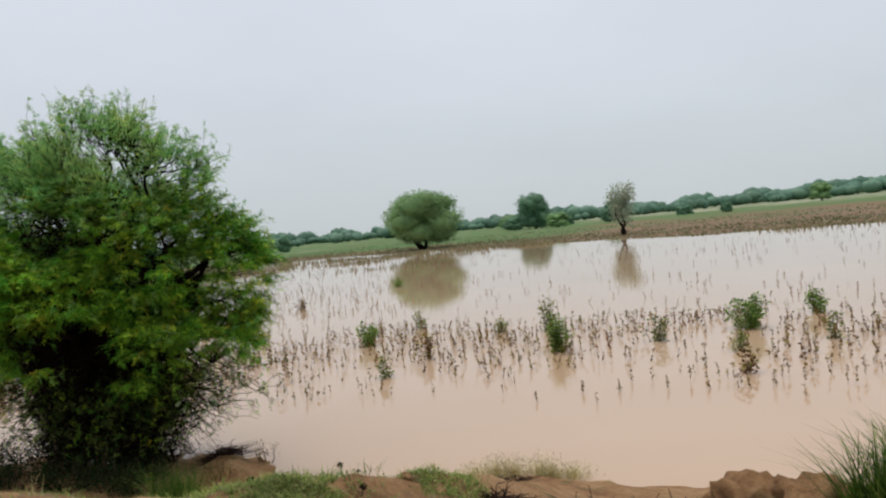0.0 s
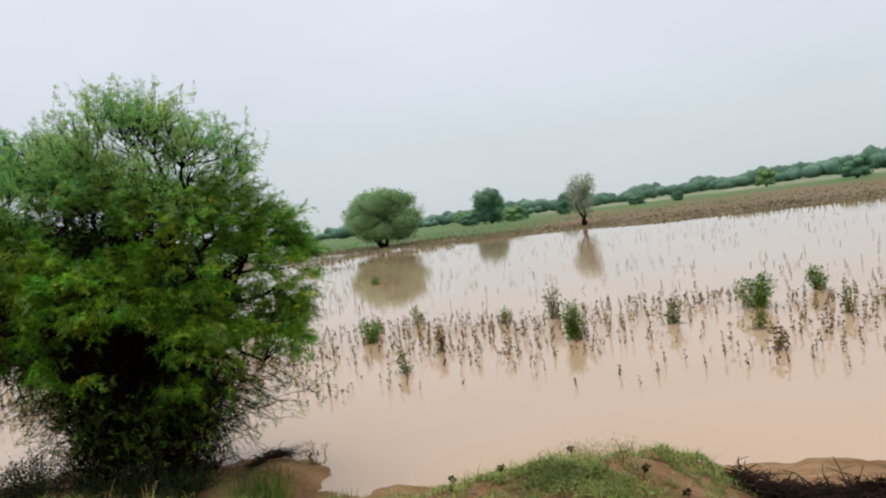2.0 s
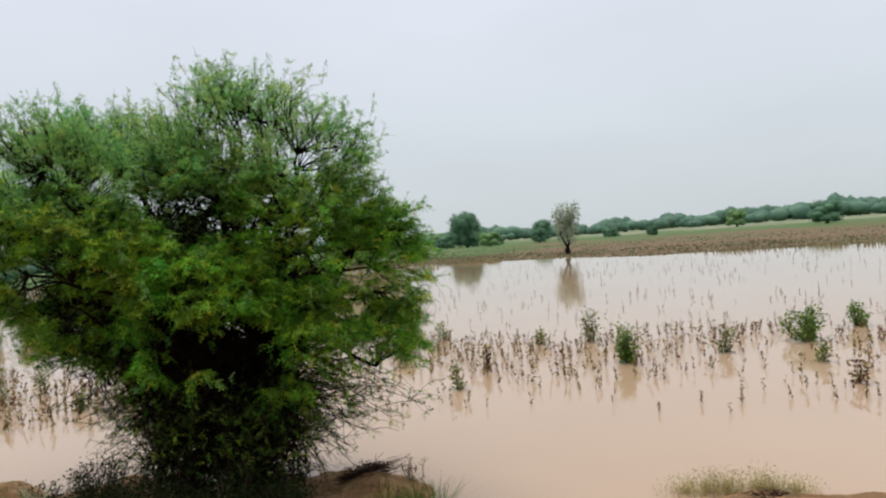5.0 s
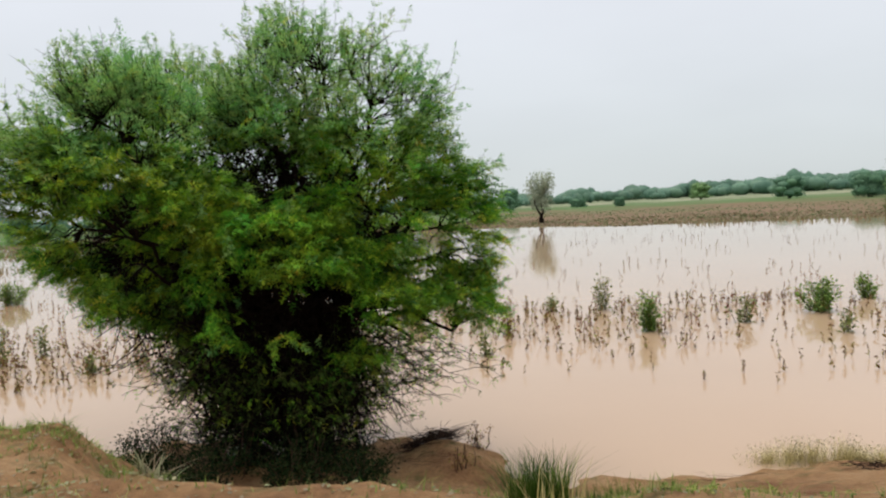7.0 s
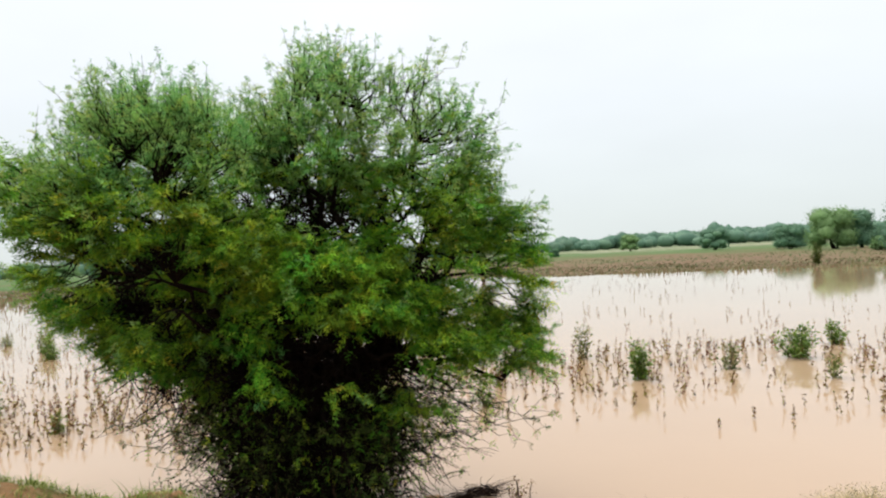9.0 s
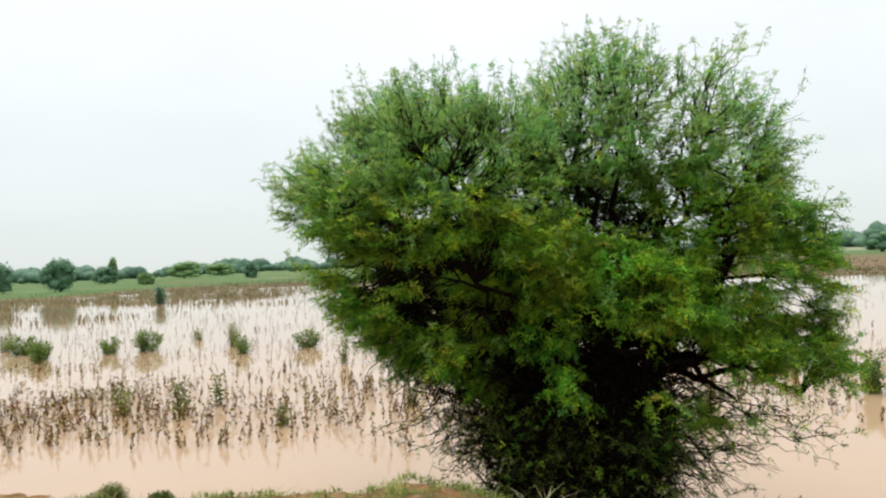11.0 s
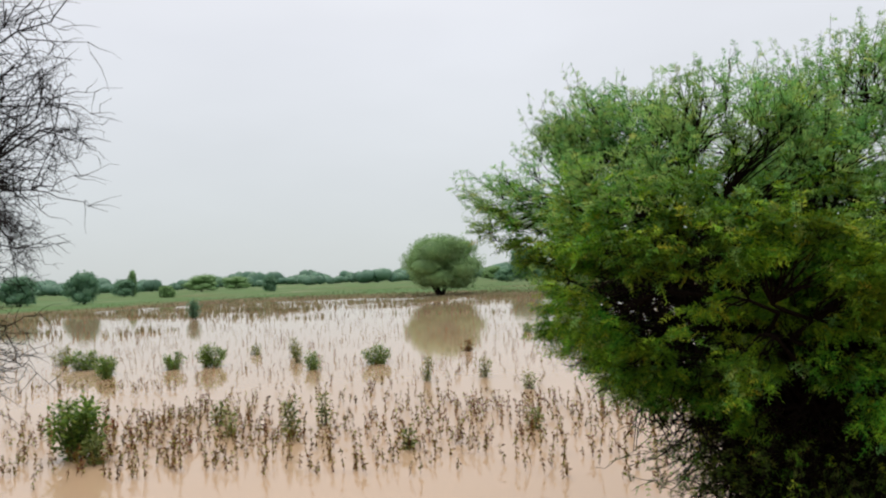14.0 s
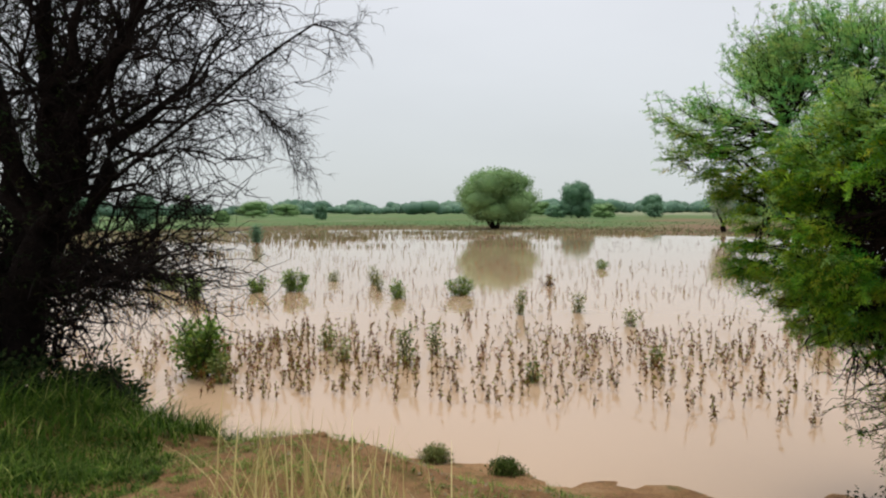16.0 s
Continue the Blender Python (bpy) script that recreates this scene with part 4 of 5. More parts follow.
def crop():
    rng = np.random.default_rng(42)
    shapes = [crop_shape(rng, rng.uniform(0.36, 0.74)) for _ in range(14)]
    spots = crop_spots()
    inwater = ground_z(spots[:, 0], spots[:, 1]) < -0.1
    spots = spots[inwater]
    # plants that stand nearest along the bank are things of their own
    front = (spots[:, 1] < 20.2) & (spots[:, 0] > -29)
    protos = []
    for (sv, sq), (lv, lq) in shapes:
        p = thing("crop_plant", 0, 0, 0, "dead brown crop stalk with shrivelled leaves standing in floodwater", "crop plant", "drowned crop plants")
        link_mesh("stem", sv, sq, M_STALK, p)
        link_mesh("withered_foliage", lv, lq, M_CROP, p)
        protos.append(p)
    fs = spots[front][:260]
    used = set()
    for i, (x, y) in enumerate(fs):
        k = i % len(protos)
        m = pose(x, y, 0, rng.uniform(-7, 7), rng.uniform(-7, 7), rng.uniform(0, 360)) @ Matrix.Scale(rng.uniform(0.4, 0.8) if x > -13 else rng.uniform(0.6, 1.0), 4)
        if k not in used:
            used.add(k)
            protos[k].matrix_basis = m
        else:
            c = protos[k].copy()
            scene.collection.objects.link(c)
            c.matrix_basis = m
            for ch in protos[k].children:
                cc = ch.copy()
                scene.collection.objects.link(cc)
                cc.parent = c
    rest = np.concatenate([spots[~front], spots[front][260:]])
    sb, lb = [], []
    for x, y in rest:
        (sv, sq), (lv, lq) = shapes[rng.integers(0, len(shapes))]
        a, k = rng.uniform(0, 2 * math.pi), rng.uniform(0.5, 0.95) * (0.72 if y > 30 else 1.0)
        ca, sa = math.cos(a) * k, math.sin(a) * k
        R = np.array([[ca, -sa, rng.normal(0, 0.1)], [sa, ca, rng.normal(0, 0.1)], [0, 0, k]])
        o = np.array([x, y, 0])
        sb.append((sv @ R.T + o, sq))
        lb.append((lv @ R.T + o, lq))
    V, Q = merge(sb)
    stems = tagged(link_mesh("drowned_crop", V, Q, M_STALK), "rows of dead brown crop stalks standing in floodwater", "crop", kind="stuff")
    V, Q = merge(lb)
    tagged(link_mesh("withered_crop_leaves", V, Q, M_CROP), "shrivelled dark leaves on drowned crop rows", "crop", kind="stuff")


crop()


# ---- green shrubs in the water ----
def water_shrub(x, y, w, h, seed, mat, label, name="water_shrub", leaf=0.11, n=None, z=0.0, group="shrubs in the flood"):
    rng = np.random.default_rng(seed)
    root = thing(name, x, y, z, label, "shrub", group)
    k = max(6, int(11 * w))
    ang = rng.uniform(0, 2 * math.pi, k)
    rr = rng.uniform(0.2, 1.0, k)
    B = np.stack([np.cos(ang) * rr * w * 0.5, np.sin(ang) * rr * w * 0.5, h * (1.0 - 0.5 * rr ** 2) * rng.uniform(0.75, 1.0, k)], 1)
    A = np.stack([B[:, 0] * 0.12, B[:, 1] * 0.12, np.full(k, -0.35)], 1)
    P = arcs(A, B, np.zeros(k), rng, 6, 0.03)
    V, Q = tubes(P, np.linspace(0.016, 0.005, 6)[None].repeat(k, 0), 4)
    link_mesh("stem", V, Q, M_STALK, root)
    m = n or int(70 * max(w, 0.5) * max(h, 0.6) / 1.0)
    m = max(40, int(m / k)) if n else max(30, int((11.0 if mat is M_SHRUB else 5.0) * m / k))
    s = rng.uniform(0.25, 1.0, (k, m)) * 5
    i0 = np.minimum(s.astype(int), 4)
    fr = (s - i0)[..., None]
    ar = np.arange(k)[:, None]
    pos = (P[ar, i0] * (1 - fr) + P[ar, i0 + 1] * fr).reshape(-1, 3)
    o = unit(rng.normal(0, 1, pos.shape) * np.array([1, 1, 0.5]) + np.array([0, 0, 0.35]))
    pos = pos + o * rng.uniform(0.01, 0.10 + 0.06 * w, (len(pos), 1))
    N = unit(rng.normal(0, 0.6, pos.shape) + np.array([0, 0, 0.9]))
    L = leaf * rng.uniform(0.6, 1.25, len(pos))
    V, Q = leaf_quads(pos, o, N, L, L * 0.55, 0.2)
    link_mesh("foliage", V, Q, mat, root)
    return root


# x, y, width, height and kind: leafy, yellowing or withered
SHRUBS = [(-11.4, 26.6, 0.95, 1.0, 0), (-10.7, 30.8, 0.75, 0.9, 1), (-8.4, 20.5, 0.5, 0.7, 1), (-6.6, 28.1, 0.5, 0.7, 1), (-3.72, 23.6, 0.95, 1.25, 0), (-4.7, 28.2, 0.75, 1.35, 1),
          (-0.7, 24.55, 0.9, 0.95, 1), (2.2, 26.4, 1.45, 1.25, 0), (1.5, 22.5, 0.55, 0.75, 1), (4.75, 29.2, 0.75, 1.1, 0), (4.2, 23.8, 0.6, 0.9, 1), (1.4, 19.5, 0.5, 0.65, 2), (-8.0, 23.3, 0.3, 0.9, 2)]
SHRUBS += [(-25.8, 36.9, 1.5, 1.1, 0), (-34.9, 36.6, 1.9, 1.25, 0), (-36.4, 35.8, 1.4, 1.0, 0), (-37.9, 32.4, 0.75, 1.05, 0), (-28.4, 35.0, 0.9, 1.0, 0), (-27.5, 17.8, 1.5, 1.8, 0),
           (-30.6, 37.9, 0.6, 1.2, 1), (-22.9, 20.6, 0.6, 1.5, 1), (-22.5, 22.1, 0.55, 1.05, 1), (-16.3, 21.9, 0.45, 0.75, 1), (-21.7, 30.9, 0.6, 1.3, 1), (-19.5, 32.1, 0.75, 1.0, 1)]
SHRUBS += [(-17.3, 29.0, 0.7, 0.7, 1), (-22.3, 42.2, 0.9, 0.6, 2), (-20.5, 54.9, 1.1, 0.7, 0), (-35.1, 42.3, 1.0, 0.7, 1), (-19.2, 19.4, 0.3, 0.6, 1), (-38.9, 33.8, 1.5, 1.0, 0),
           (-42.0, 36.0, 2.0, 1.2, 0), (-45.0, 38.0, 1.6, 1.2, 1), (-32.0, 41.0, 1.0, 1.2, 1), (-26.6, 17.4, 0.8, 0.8, 1), (-24.8, 20.5, 0.6, 0.8, 1), (-26.0, 22.0, 0.7, 0.8, 1)]
for i, (x, y, w, h, kind_no) in enumerate(SHRUBS):
    lab = ("leafy bright green shrub standing in floodwater", "sparse yellow-green weed standing in floodwater", "withered brown weed standing in floodwater")[kind_no]
    water_shrub(x, y, w, h, 100 + i, (M_SHRUB, M_SHRUBOLIVE, M_CROP)[kind_no], lab, leaf=0.15 if y < 19 else 0.12)
water_shrub(-66.5, 86.5, 2.0, 2.9, 150, M_FARDARK, "dark bush standing in the water far out", leaf=0.3, n=400)
water_shrub(38.0, 104.0, 1.6, 3.2, 151, M_OLIVE, "upright olive bush at the far water edge", leaf=0.3, n=300)


def low_bush(x, y, w, deep, h, n, mat, label, seed, leaf=0.04, clumps=1):
    """Low clumps of fine crossing stems with small leaves, ragged and see-through at the rim."""
    rng = np.random.default_rng(seed)
    root = thing("low_bush", x, y, max(0.0, float(ground_z(x, y))), label, "bush", "bushes at the near water edge")
    k = rng.integers(0, clumps, n)
    cx = (np.linspace(-0.33, 0.33, clumps) if clumps > 1 else np.zeros(1)) * w + rng.normal(0, 0.04 * w, clumps)
    size = rng.uniform(0.55, 1.0, clumps)
    spread = w * (1.0 if clumps == 1 else 0.55)
    r = np.abs(rng.normal(0, 0.36, n))
    ang = rng.uniform(0, 2 * math.pi, n)
    C = np.stack([cx[k] + np.cos(ang) * r * spread * 0.5, np.sin(ang) * r * deep * 0.5, np.full(n, -0.06)], 1)
    H = h * size[k] * np.clip(1.15 - 0.8 * r, 0.25, 1.2)
    stems = blades(C, rng, H, 0.006, 0.7, 3)
    link_mesh("stem", *stems, M_STRAW if mat is M_DRYOLIVE else M_STALK, root)
    m = n * 2
    j = rng.integers(0, n, m)
    lift = rng.uniform(0.2, 1.0, m)
    out = np.stack([np.cos(ang[j]), np.sin(ang[j]), 0 * lift], 1)
    tip = C[j] + out * (lift ** 2 * 0.3 * H[j])[:, None] + rng.normal(0, 0.025, (m, 3))
    tip[:, 2] += lift * H[j]
    L = leaf * rng.uniform(0.5, 1.3, m)
    link_mesh("foliage", *leaf_quads(tip, unit(rng.normal(0, 1, tip.shape)), unit(rng.normal(0, 0.7, tip.shape) + np.array([0, 0, 0.8])), L, L * 0.4), mat, root)
    return root


low_bush(-2.8, 12.1, 2.2, 1.1, 0.46, 1700, M_DRYOLIVE, "pale straw-coloured half-drowned bush at the water edge", 152, 0.03, 6)
low_bush(-19.8, 13.2, 0.75, 0.7, 0.36, 1500, M_SHRUBOLIVE, "low yellowish green shrub at the near water edge", 154)
low_bush(-18.5, 12.8, 0.75, 0.6, 0.28, 1500, M_OLIVE, "low dark olive shrub at the near water edge", 155, 0.05)


# ---- growth and litter on the bank ----
def grass_tuft(x, y, w, h, n, mat, label, seed, name="grass_tuft", lean=0.5, bw=0.012, dz=0.0):
    rng = np.random.default_rng(seed)
    z = float(ground_z(x, y)) + dz
    root = thing(name, x, y, z, label, "grass", "grass on the bank")
    a, r = rng.uniform(0, 2 * math.pi, n), np.sqrt(rng.uniform(0, 1, n)) * w / 2
    cx, cy = np.cos(a) * r, np.sin(a) * r
    C = np.stack([cx, cy, ground_z(x + cx, y + cy) - z - 0.03], 1)
    V, Q = blades(C, rng, h, bw, lean, 4)
    link_mesh("foliage", V, Q, mat, root)
    return root


grass_tuft(0.85, 4.25, 0.75, 0.55, 1500, M_GRASS, "tall lush green grass tuft on the bank", 200, lean=0.6)
grass_tuft(1.3, 4.5, 0.8, 0.6, 1200, M_GRASS, "tall lush green grass tuft on the bank", 201, lean=0.6)
grass_tuft(-6.96, 8.75, 0.66, 0.85, 1100, M_GRASS, "tall green grass tuft on the bank slope", 202, lean=0.5)
grass_tuft(-6.9, 6.2, 0.8, 0.5, 60, M_STRAW, "thin dry yellow grass tuft on the bank", 203, lean=0.35, bw=0.010)
grass_tuft(-6.2, 7.4, 0.8, 0.30, 500, M_GRASS, "short green grass tuft on the bank slope", 204)
grass_tuft(-17.65, 4.5, 0.85, 0.72, 105, M_STRAW, "tall dry yellow grass stalks on the bank", 205, lean=0.32, bw=0.011)
grass_tuft(-18.15, 4.6, 0.35, 0.70, 22, M_STRAW, "tall dry yellow grass stalks on the bank", 206, lean=0.5, bw=0.011)
grass_tuft(-17.1, 4.55, 0.5, 0.62, 34, M_STRAW, "tall dry yellow grass stalks on the bank", 207, lean=0.35, bw=0.010)
for i, (x, y, w, h) in enumerate(((-21.0, 7.4, 1.6, 0.5), (-22.0, 6.8, 1.6, 0.55), (-20.4, 6.7, 1.3, 0.32), (-21.3, 6.2, 1.5, 0.4), (-22.6, 7.6, 1.4, 0.6), (-20.6, 8.4, 1.5, 0.5), (-22.2, 5.6, 1.4, 0.32), (-20.2, 5.9, 1.0, 0.2), (-20.7, 5.3, 1.1, 0.26), (-20.1, 5.1, 0.9, 0.22), (-19.75, 5.6, 0.8, 0.16), (-19.95, 4.85, 0.8, 0.16), (-20.6, 4.8, 1.0, 0.2), (-21.4, 4.9, 1.2, 0.25), (-19.45, 5.25, 0.6, 0.12), (-23.6, 6.6, 1.6, 0.5))):
    grass_tuft(x, y, w, h * (0.75 if x > -21.5 else 0.9), 1100, M_GRASS, "dense tangled green grass under the bare tree", 210 + i, lean=1.0, bw=0.014)
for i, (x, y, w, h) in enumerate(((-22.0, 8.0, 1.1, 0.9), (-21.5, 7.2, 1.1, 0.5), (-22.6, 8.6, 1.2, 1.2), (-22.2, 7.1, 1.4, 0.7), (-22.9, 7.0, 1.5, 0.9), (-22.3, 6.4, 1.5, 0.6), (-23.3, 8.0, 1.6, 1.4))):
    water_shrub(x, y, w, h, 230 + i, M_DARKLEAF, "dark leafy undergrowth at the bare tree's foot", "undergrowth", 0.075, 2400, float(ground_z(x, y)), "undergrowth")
# undergrowth whose near-black leaves put the thorn tree's shade on the slope
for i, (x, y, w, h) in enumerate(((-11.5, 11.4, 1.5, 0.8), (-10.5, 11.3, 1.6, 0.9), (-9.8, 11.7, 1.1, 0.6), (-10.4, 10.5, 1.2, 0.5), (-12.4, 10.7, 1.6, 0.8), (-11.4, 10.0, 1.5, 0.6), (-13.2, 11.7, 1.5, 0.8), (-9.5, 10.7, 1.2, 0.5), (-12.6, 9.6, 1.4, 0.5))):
    water_shrub(x, y, w, h, 250 + i, M_DARKLEAF, "tangled undergrowth darkened for shade at the thorn tree's foot", "undergrowth", 0.05, 2200, float(ground_z(x, y)), "undergrowth")


def bank_weeds():
    rng = np.random.default_rng(55)
    pts = []
    for x, y, sx, sy, n in ((-2.6, 4.2, 0.3, 0.22, 1100), (-1.9, 5.2, 0.2, 0.2, 500), (-3.3, 4.4, 0.35, 0.2, 200), (-11.5, 6.0, 0.9, 0.35, 1300), (-9.9, 6.3, 0.7, 0.4, 300), (-6.0, 4.7, 0.6, 0.3, 300),
                            (-17.2, 7.2, 1.2, 1.2, 900), (-13.9, 7.0, 1.2, 0.8, 600), (-0.6, 4.75, 0.3, 0.15, 350), (0.3, 4.4, 0.3, 0.3, 400), (-20.0, 6.2, 0.8, 0.7, 900), (-18.2, 5.5, 0.8, 0.45, 900), (-16.4, 5.8, 0.9, 0.45, 700), (-14.6, 6.2, 0.9, 0.4, 500)):
        pts.append(np.stack([rng.normal(x, sx, n), rng.normal(y, sy, n)], 1))
    p = np.concatenate(pts)
    C = np.stack([p[:, 0], p[:, 1], ground_z(p[:, 0], p[:, 1]) - 0.01], 1)
    # small spreading tufts
    C = C[rng.uniform(0, 1, len(C)) < 0.22]
    k = rng.integers(4, 16, len(C))
    size = np.repeat(rng.uniform(0.6, 1.5, len(C)), k)
    C = np.repeat(C, k, 0)
    C += rng.normal(0, 0.03, C.shape) * np.array([1, 1, 0]) * size[:, None]
    C[:, 2] = ground_z(C[:, 0], C[:, 1]) - 0.01
    V, Q = blades(C, rng, 0.075 * size, 0.007, 1.1, 2)
    D = unit(rng.normal(0, 1, C.shape) * np.array([1, 1, 0.4]))
    L = rng.uniform(0.012, 0.03, len(C))
    leaf = leaf_quads(C + np.array([0, 0, 0.03]), D, unit(rng.normal(0, 0.4, C.shape) + np.array([0, 0, 1])), L, L * 0.6)
    V, Q = merge([(V, Q), leaf])
    tagged(link_mesh("bank_weeds", V, Q, M_WEED), "short trampled green weeds on the soil bank", "weeds", kind="stuff")


bank_weeds()


def bank_litter():
    """Dry leaves, straw bits and sparse weeds scattered over the lip of the bank."""
    rng = np.random.default_rng(58)
    n = 17000
    x = rng.uniform(-24, 2.0, n)
    ax, av = np.array(CREST_AT).T
    y = path_y(x) + np.interp(x, ax, av) + rng.normal(0, 0.55, n)
    g = np.sin(1.7 * x) + np.sin(0.9 * x + 2.3 * y) + np.sin(4.1 * x - y)
    ok = rng.uniform(-2.6, 2.2, n) < g
    x, y = x[ok], y[ok]
    C = np.stack([x, y, ground_z(x, y) + 0.006], 1)
    L = rng.uniform(0.012, 0.05, len(C))
    bits = leaf_quads(C, unit(rng.normal(0, 1, C.shape) * np.array([1, 1, 0.15])), unit(rng.normal(0, 0.35, C.shape) + np.array([0, 0, 1])), L, L * rng.uniform(0.15, 0.6, len(C)))
    tagged(link_mesh("bank_litter", *bits, M_MARSH), "dry leaf and straw litter on the bank", "litter", kind="stuff")
    pick = rng.uniform(0, 1, len(C)) < 0.4
    V, Q = blades(C[pick] - np.array([0, 0, 0.01]), rng, 0.07, 0.008, 0.8, 2)
    tagged(link_mesh("sparse_weeds", V, Q, M_WEED), "sparse short weeds along the bank lip", "weeds", kind="stuff")


bank_litter()


def stick_shape(rng, length, r):
    P = arcs(np.array([[0, 0, 0.0]]), np.array([[length, 0, rng.uniform(-0.05, 0.12) * length]]), [rng.uniform(-0.04, 0.06)], rng, 6, 0.04)
    bits = [tubes(P, np.linspace(r, r * 0.35, 6)[None], 5)]
    for i in range(4):
        a = P[0, rng.integers(1, 5)]
        b = a + np.array([rng.uniform(0.05, 0.2), rng.normal(0, 0.08), rng.uniform(-0.02, 0.05)]) * (0.4 + length)
        bits.append(tubes(arcs(a[None], b[None], [0.01], rng, 4, 0.05), np.linspace(r * 0.5, r * 0.15, 4)[None], 3))
    return merge(bits)


def brush_heap(name, x0, x1, y, spread, height, n, seed, label, along=0.0, scale=1.0, fill=0, thick=0.0, rise=0.0, girth=1.0):
    rng = np.random.default_rng(seed)
    xc = (x0 + x1) / 2
    z = float(ground_z(xc, y))
    root = thing(name, xc, y, z, label, "brushwood")
    shapes = []
    for i in range(8):
        V, Q = stick_shape(rng, rng.uniform(0.5, 1.0) * scale, rng.uniform(0.004, 0.010) * scale * girth)
        shapes.append((V, Q))
    meshes = {}
    for i in range(n):
        k = i % 8
        x, yy = rng.uniform(x0, x1), y + rng.normal(0, spread)
        m = pose(x - xc, yy - y, float(ground_z(x, yy)) - z + abs(rng.normal(0, height)) * 0.6 + rng.uniform(0, thick) * (1.0 if rise == 0 else 0.4 + 2.2 * (x - x0) / (x1 - x0)), rng.uniform(-6, 6), rng.uniform(-3, 2) - rise * rng.uniform(0.5, 1.5), along + rng.normal(0, 10) + (180 if rise == 0 and rng.uniform() < 0.5 else 0))
        m = m @ Matrix.Diagonal((1, 1, 0.3, 1))
        if k in meshes:
            ob = new("stick", meshes[k])
            ob.parent = root
        else:
            ob = link_mesh("stick", *shapes[k], M_BRUSH, root)
            meshes[k] = ob.data
        ob.matrix_basis = m
    if fill:
        # fine thorny twigs matted together between the sticks
        a = np.stack([rng.uniform(x0, x1, fill) - xc, rng.normal(0, spread * 0.9, fill), np.zeros(fill)], 1)
        a[:, 2] = ground_z(a[:, 0] + xc, a[:, 1] + y) - z + np.abs(rng.normal(0, height * 1.2, fill)) + rng.uniform(0, thick, fill)
        d = unit(rng.normal(0, 1, (fill, 3)) * np.array([1, 0.6, 0.12]))
        P = arcs(a, a + d * rng.uniform(0.08, 0.28, (fill, 1)), rng.uniform(-0.01, 0.03, fill), rng, 4, 0.06)
        V, Q = tubes(P, np.linspace(0.006, 0.0025, 4)[None].repeat(fill, 0), 3)
        link_mesh("twig", V, Q, M_BRUSH, root, "matted fine dark twigs")
    return root


brush_heap("brushwood_heap", -1.62, -0.15, 5.3, 0.10, 0.015, 220, 300, "long heap of dark cut thorny brushwood on the bank", -3.0, 0.5, 2200, 0.05)
brush_heap("driftwood_heap", -9.2, -8.4, 12.6, 0.15, 0.05, 60, 301, "dark dead branches and roots at the water's edge", 8.0, 0.6, 420, 0.07, 12.0, 1.8)
brush_heap("dry_branches", -9.6, -8.4, 12.0, 0.4, 0.15, 40, 302, "fallen dry twigs on the slope under the tree", 0.0, 0.7)
brush_heap("dry_branches", -15.9, -14.2, 11.9, 0.3, 0.1, 16, 303, "few broken twigs along the near shore", 0.0, 0.8)
brush_heap("dry_branches", -5.0, -4.0, 11.05, 0.08, 0.01, 16, 304, "few dark dry twigs washed up on the lower bank", 0.0, 0.7)
brush_heap("dry_branches", -2.9, -2.4, 10.9, 0.10, 0.03, 14, 308, "few dark dry twigs on the bank slope", 20.0, 0.5, 60, 0.05)
water_shrub(-8.1, 11.4, 0.5, 0.4, 307, M_CROP, "reddish dead weeds among driftwood on the slope", "dead_weed", 0.04, 200, max(0.0, float(ground_z(-8.1, 11.4))), "dead weeds")
water_shrub(-7.95, 12.8, 0.55, 0.5, 305, M_CROP, "reddish dead weeds among driftwood on the slope", "dead_weed", 0.045, 260, max(0.0, float(ground_z(-7.95, 12.8))), "dead weeds")
grass_tuft(-6.3, 9.0, 1.0, 0.35, 420, M_GRASS, "green grass tuft on the lower bank slope", 306)
for i, (x, y) in enumerate(((-11.9, 6.9), (-11.2, 6.8), (-10.4, 6.9), (-9.8, 7.2))):
    grass_tuft(x, y, 0.3, 0.34, 60, M_MARSH, "withered straw-coloured stump of weeds on the bank", 310 + i, "dry_weed", 0.9, 0.02)


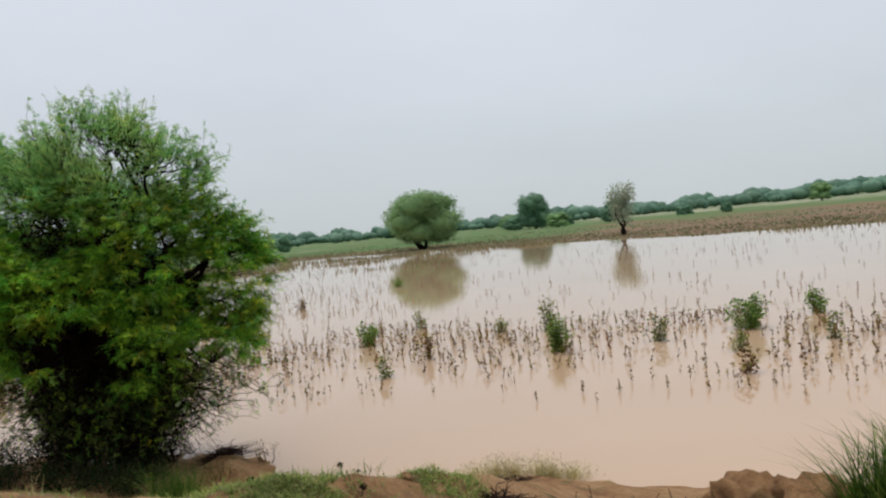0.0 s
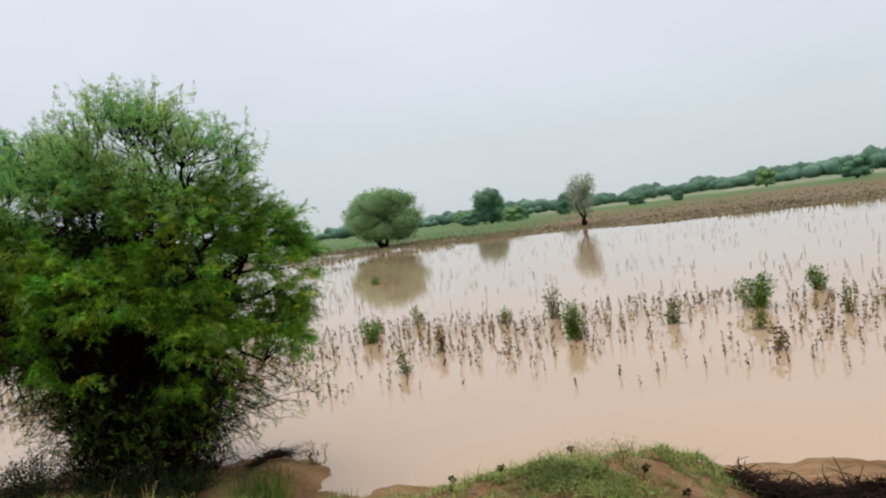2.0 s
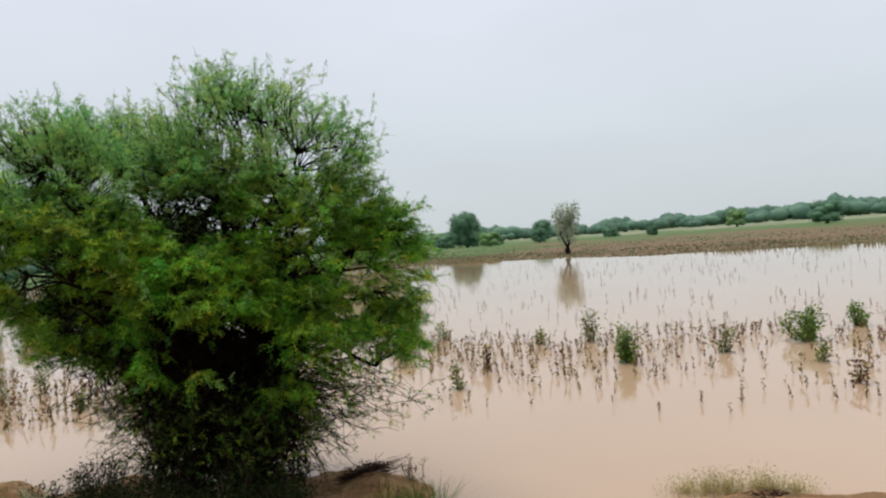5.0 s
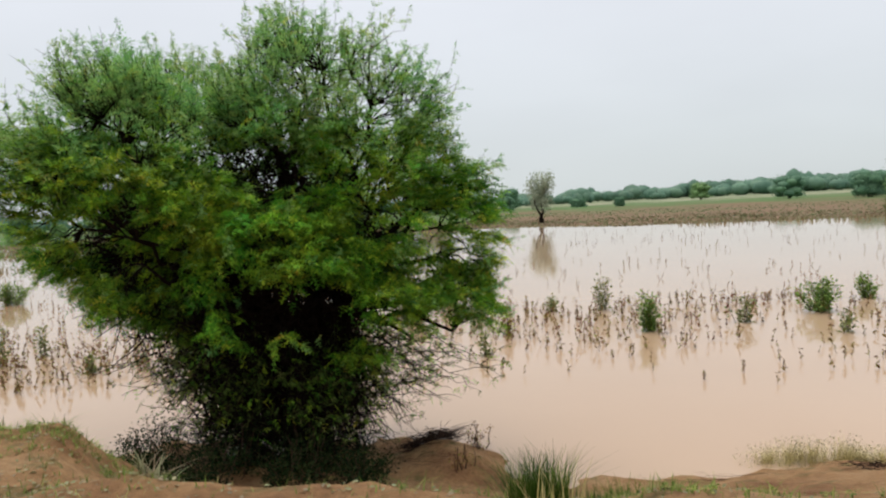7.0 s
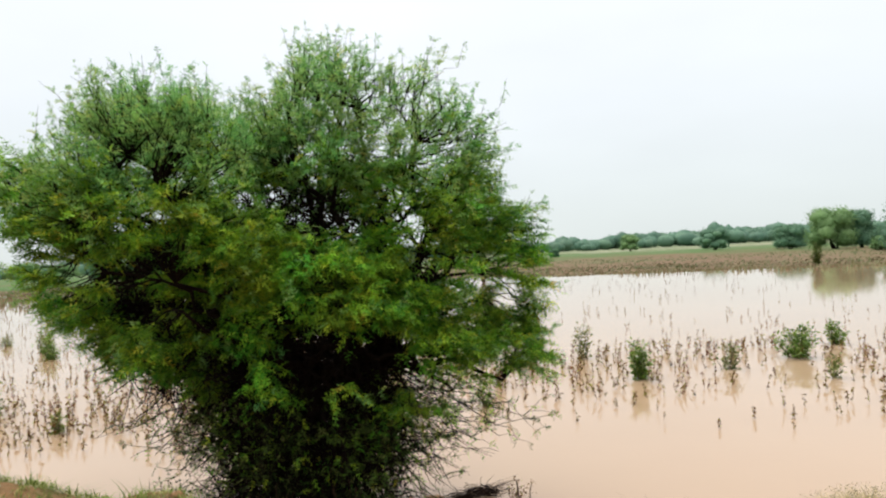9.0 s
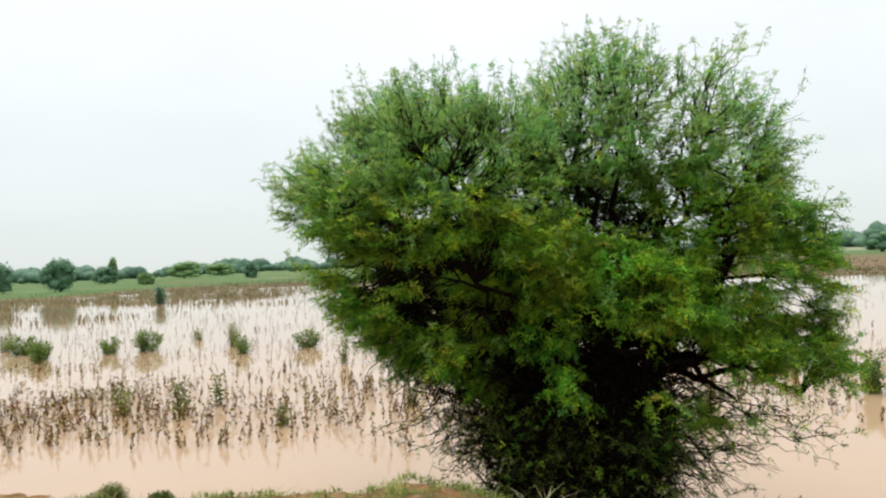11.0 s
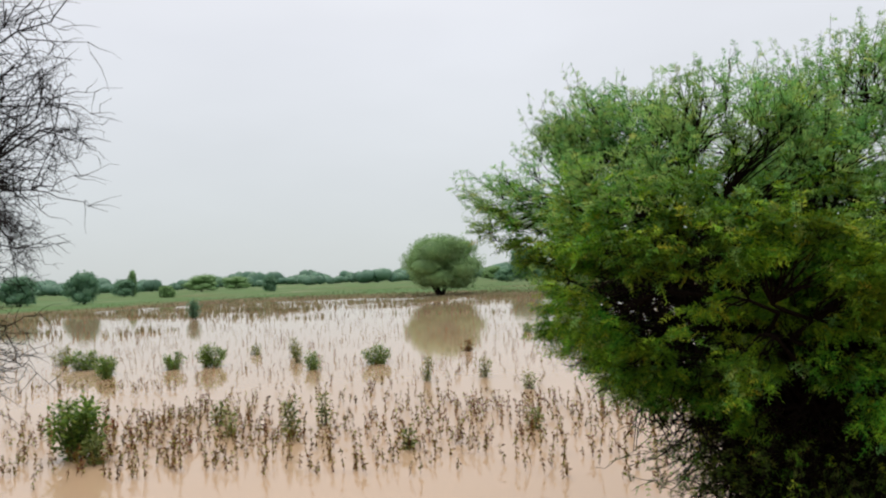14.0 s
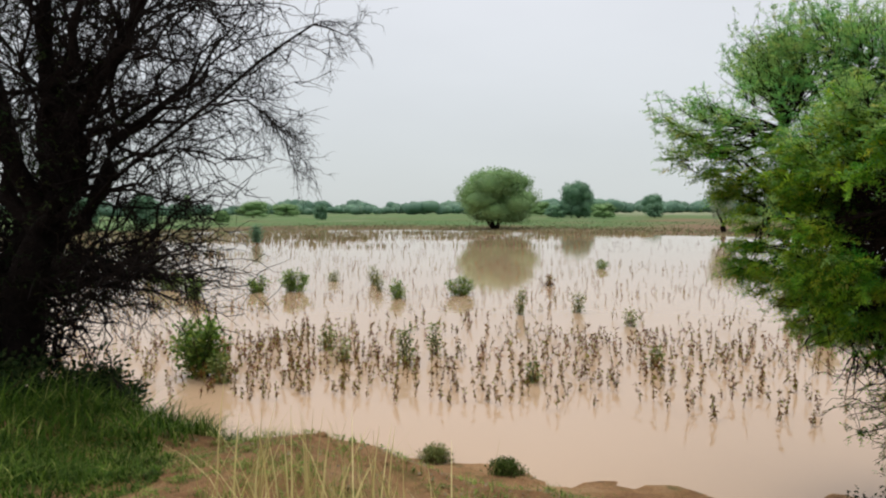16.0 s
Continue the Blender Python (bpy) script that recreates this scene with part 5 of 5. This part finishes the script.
def clod(x, y, r, seed, label):
    rng = np.random.default_rng(seed)
    bm = bmesh.new()
    bmesh.ops.create_icosphere(bm, subdivisions=4 if r > 0.1 else 2, radius=r)
    off = Vector(rng.uniform(-9, 9, 3))
    for v in bm.verts:
        v.co *= 1 + 0.45 * noise.noise(v.co * (1.6 / r) + off) + 0.28 * noise.noise(v.co * (4.5 / r) + off) + 0.12 * noise.noise(v.co * (11 / r) + off)
        v.co.z *= 0.65
    me = bpy.data.meshes.new("soil_clod")
    bm.to_mesh(me)
    bm.free()
    me.polygons.foreach_set("use_smooth", np.ones(len(me.polygons), dtype=bool))
    me.materials.append(M_SOIL)
    ob = new("soil_clod", me)
    ob.location = (x, y, float(ground_z(x, y)) + 0.2 * r)
    return tagged(ob, label, "soil", "clods on the bank")


rng0 = np.random.default_rng(77)
clod(0.08, 5.0, 0.26, 400, "big reddish clod of soil on the bank")
clod(0.42, 4.85, 0.24, 401, "big reddish clod of soil on the bank")
for i in range(80):
    x = rng0.uniform(-19, 0.5)
    y = float(path_y(x)) + rng0.uniform(2.6, 5.0)
    clod(x, y, rng0.uniform(0.015, 0.05), 410 + i, "small crumbled clod of sandy soil")


def dead_stalk(x, y, h, seed):
    """A dry stem with a dark seed head and one curled leaf."""
    rng = np.random.default_rng(seed)
    root = thing("dead_stalk", x, y, float(ground_z(x, y)), "dry stalk with a dark seed head on the bank", "weed", "dry stalks on the bank")
    P = arcs(np.array([[0, 0, -0.03]]), np.array([[rng.uniform(-0.03, 0.03), rng.uniform(-0.02, 0.02), h]]), [0.0], rng, 5, 0.03)
    V, Q = tubes(P, np.linspace(0.004, 0.0025, 5)[None], 4)
    link_mesh("stem", V, Q, M_STALK, root)
    n = 40
    d = unit(rng.normal(0, 1, (n, 3)))
    L = rng.uniform(0.012, 0.03, n)
    V, Q = leaf_quads(P[0, -1] + d * 0.006, d, unit(rng.normal(0, 1, (n, 3))), L, L * 0.5, 0.2)
    link_mesh("seed_head", V, Q, M_BRUSH, root)
    return root


for i, (x, y, h) in enumerate(((-3.0, 4.4, 0.05), (-2.2, 4.35, 0.05), (-1.95, 4.3, 0.05), (-0.85, 5.35, 0.15), (-0.5, 5.3, 0.13), (-0.3, 5.3, 0.14), (-2.62, 5.0, 0.08), (-3.3, 4.5, 0.07), (-12.3, 6.6, 0.12), (-17.9, 5.4, 0.14))):
    dead_stalk(x, y, h, 500 + i)
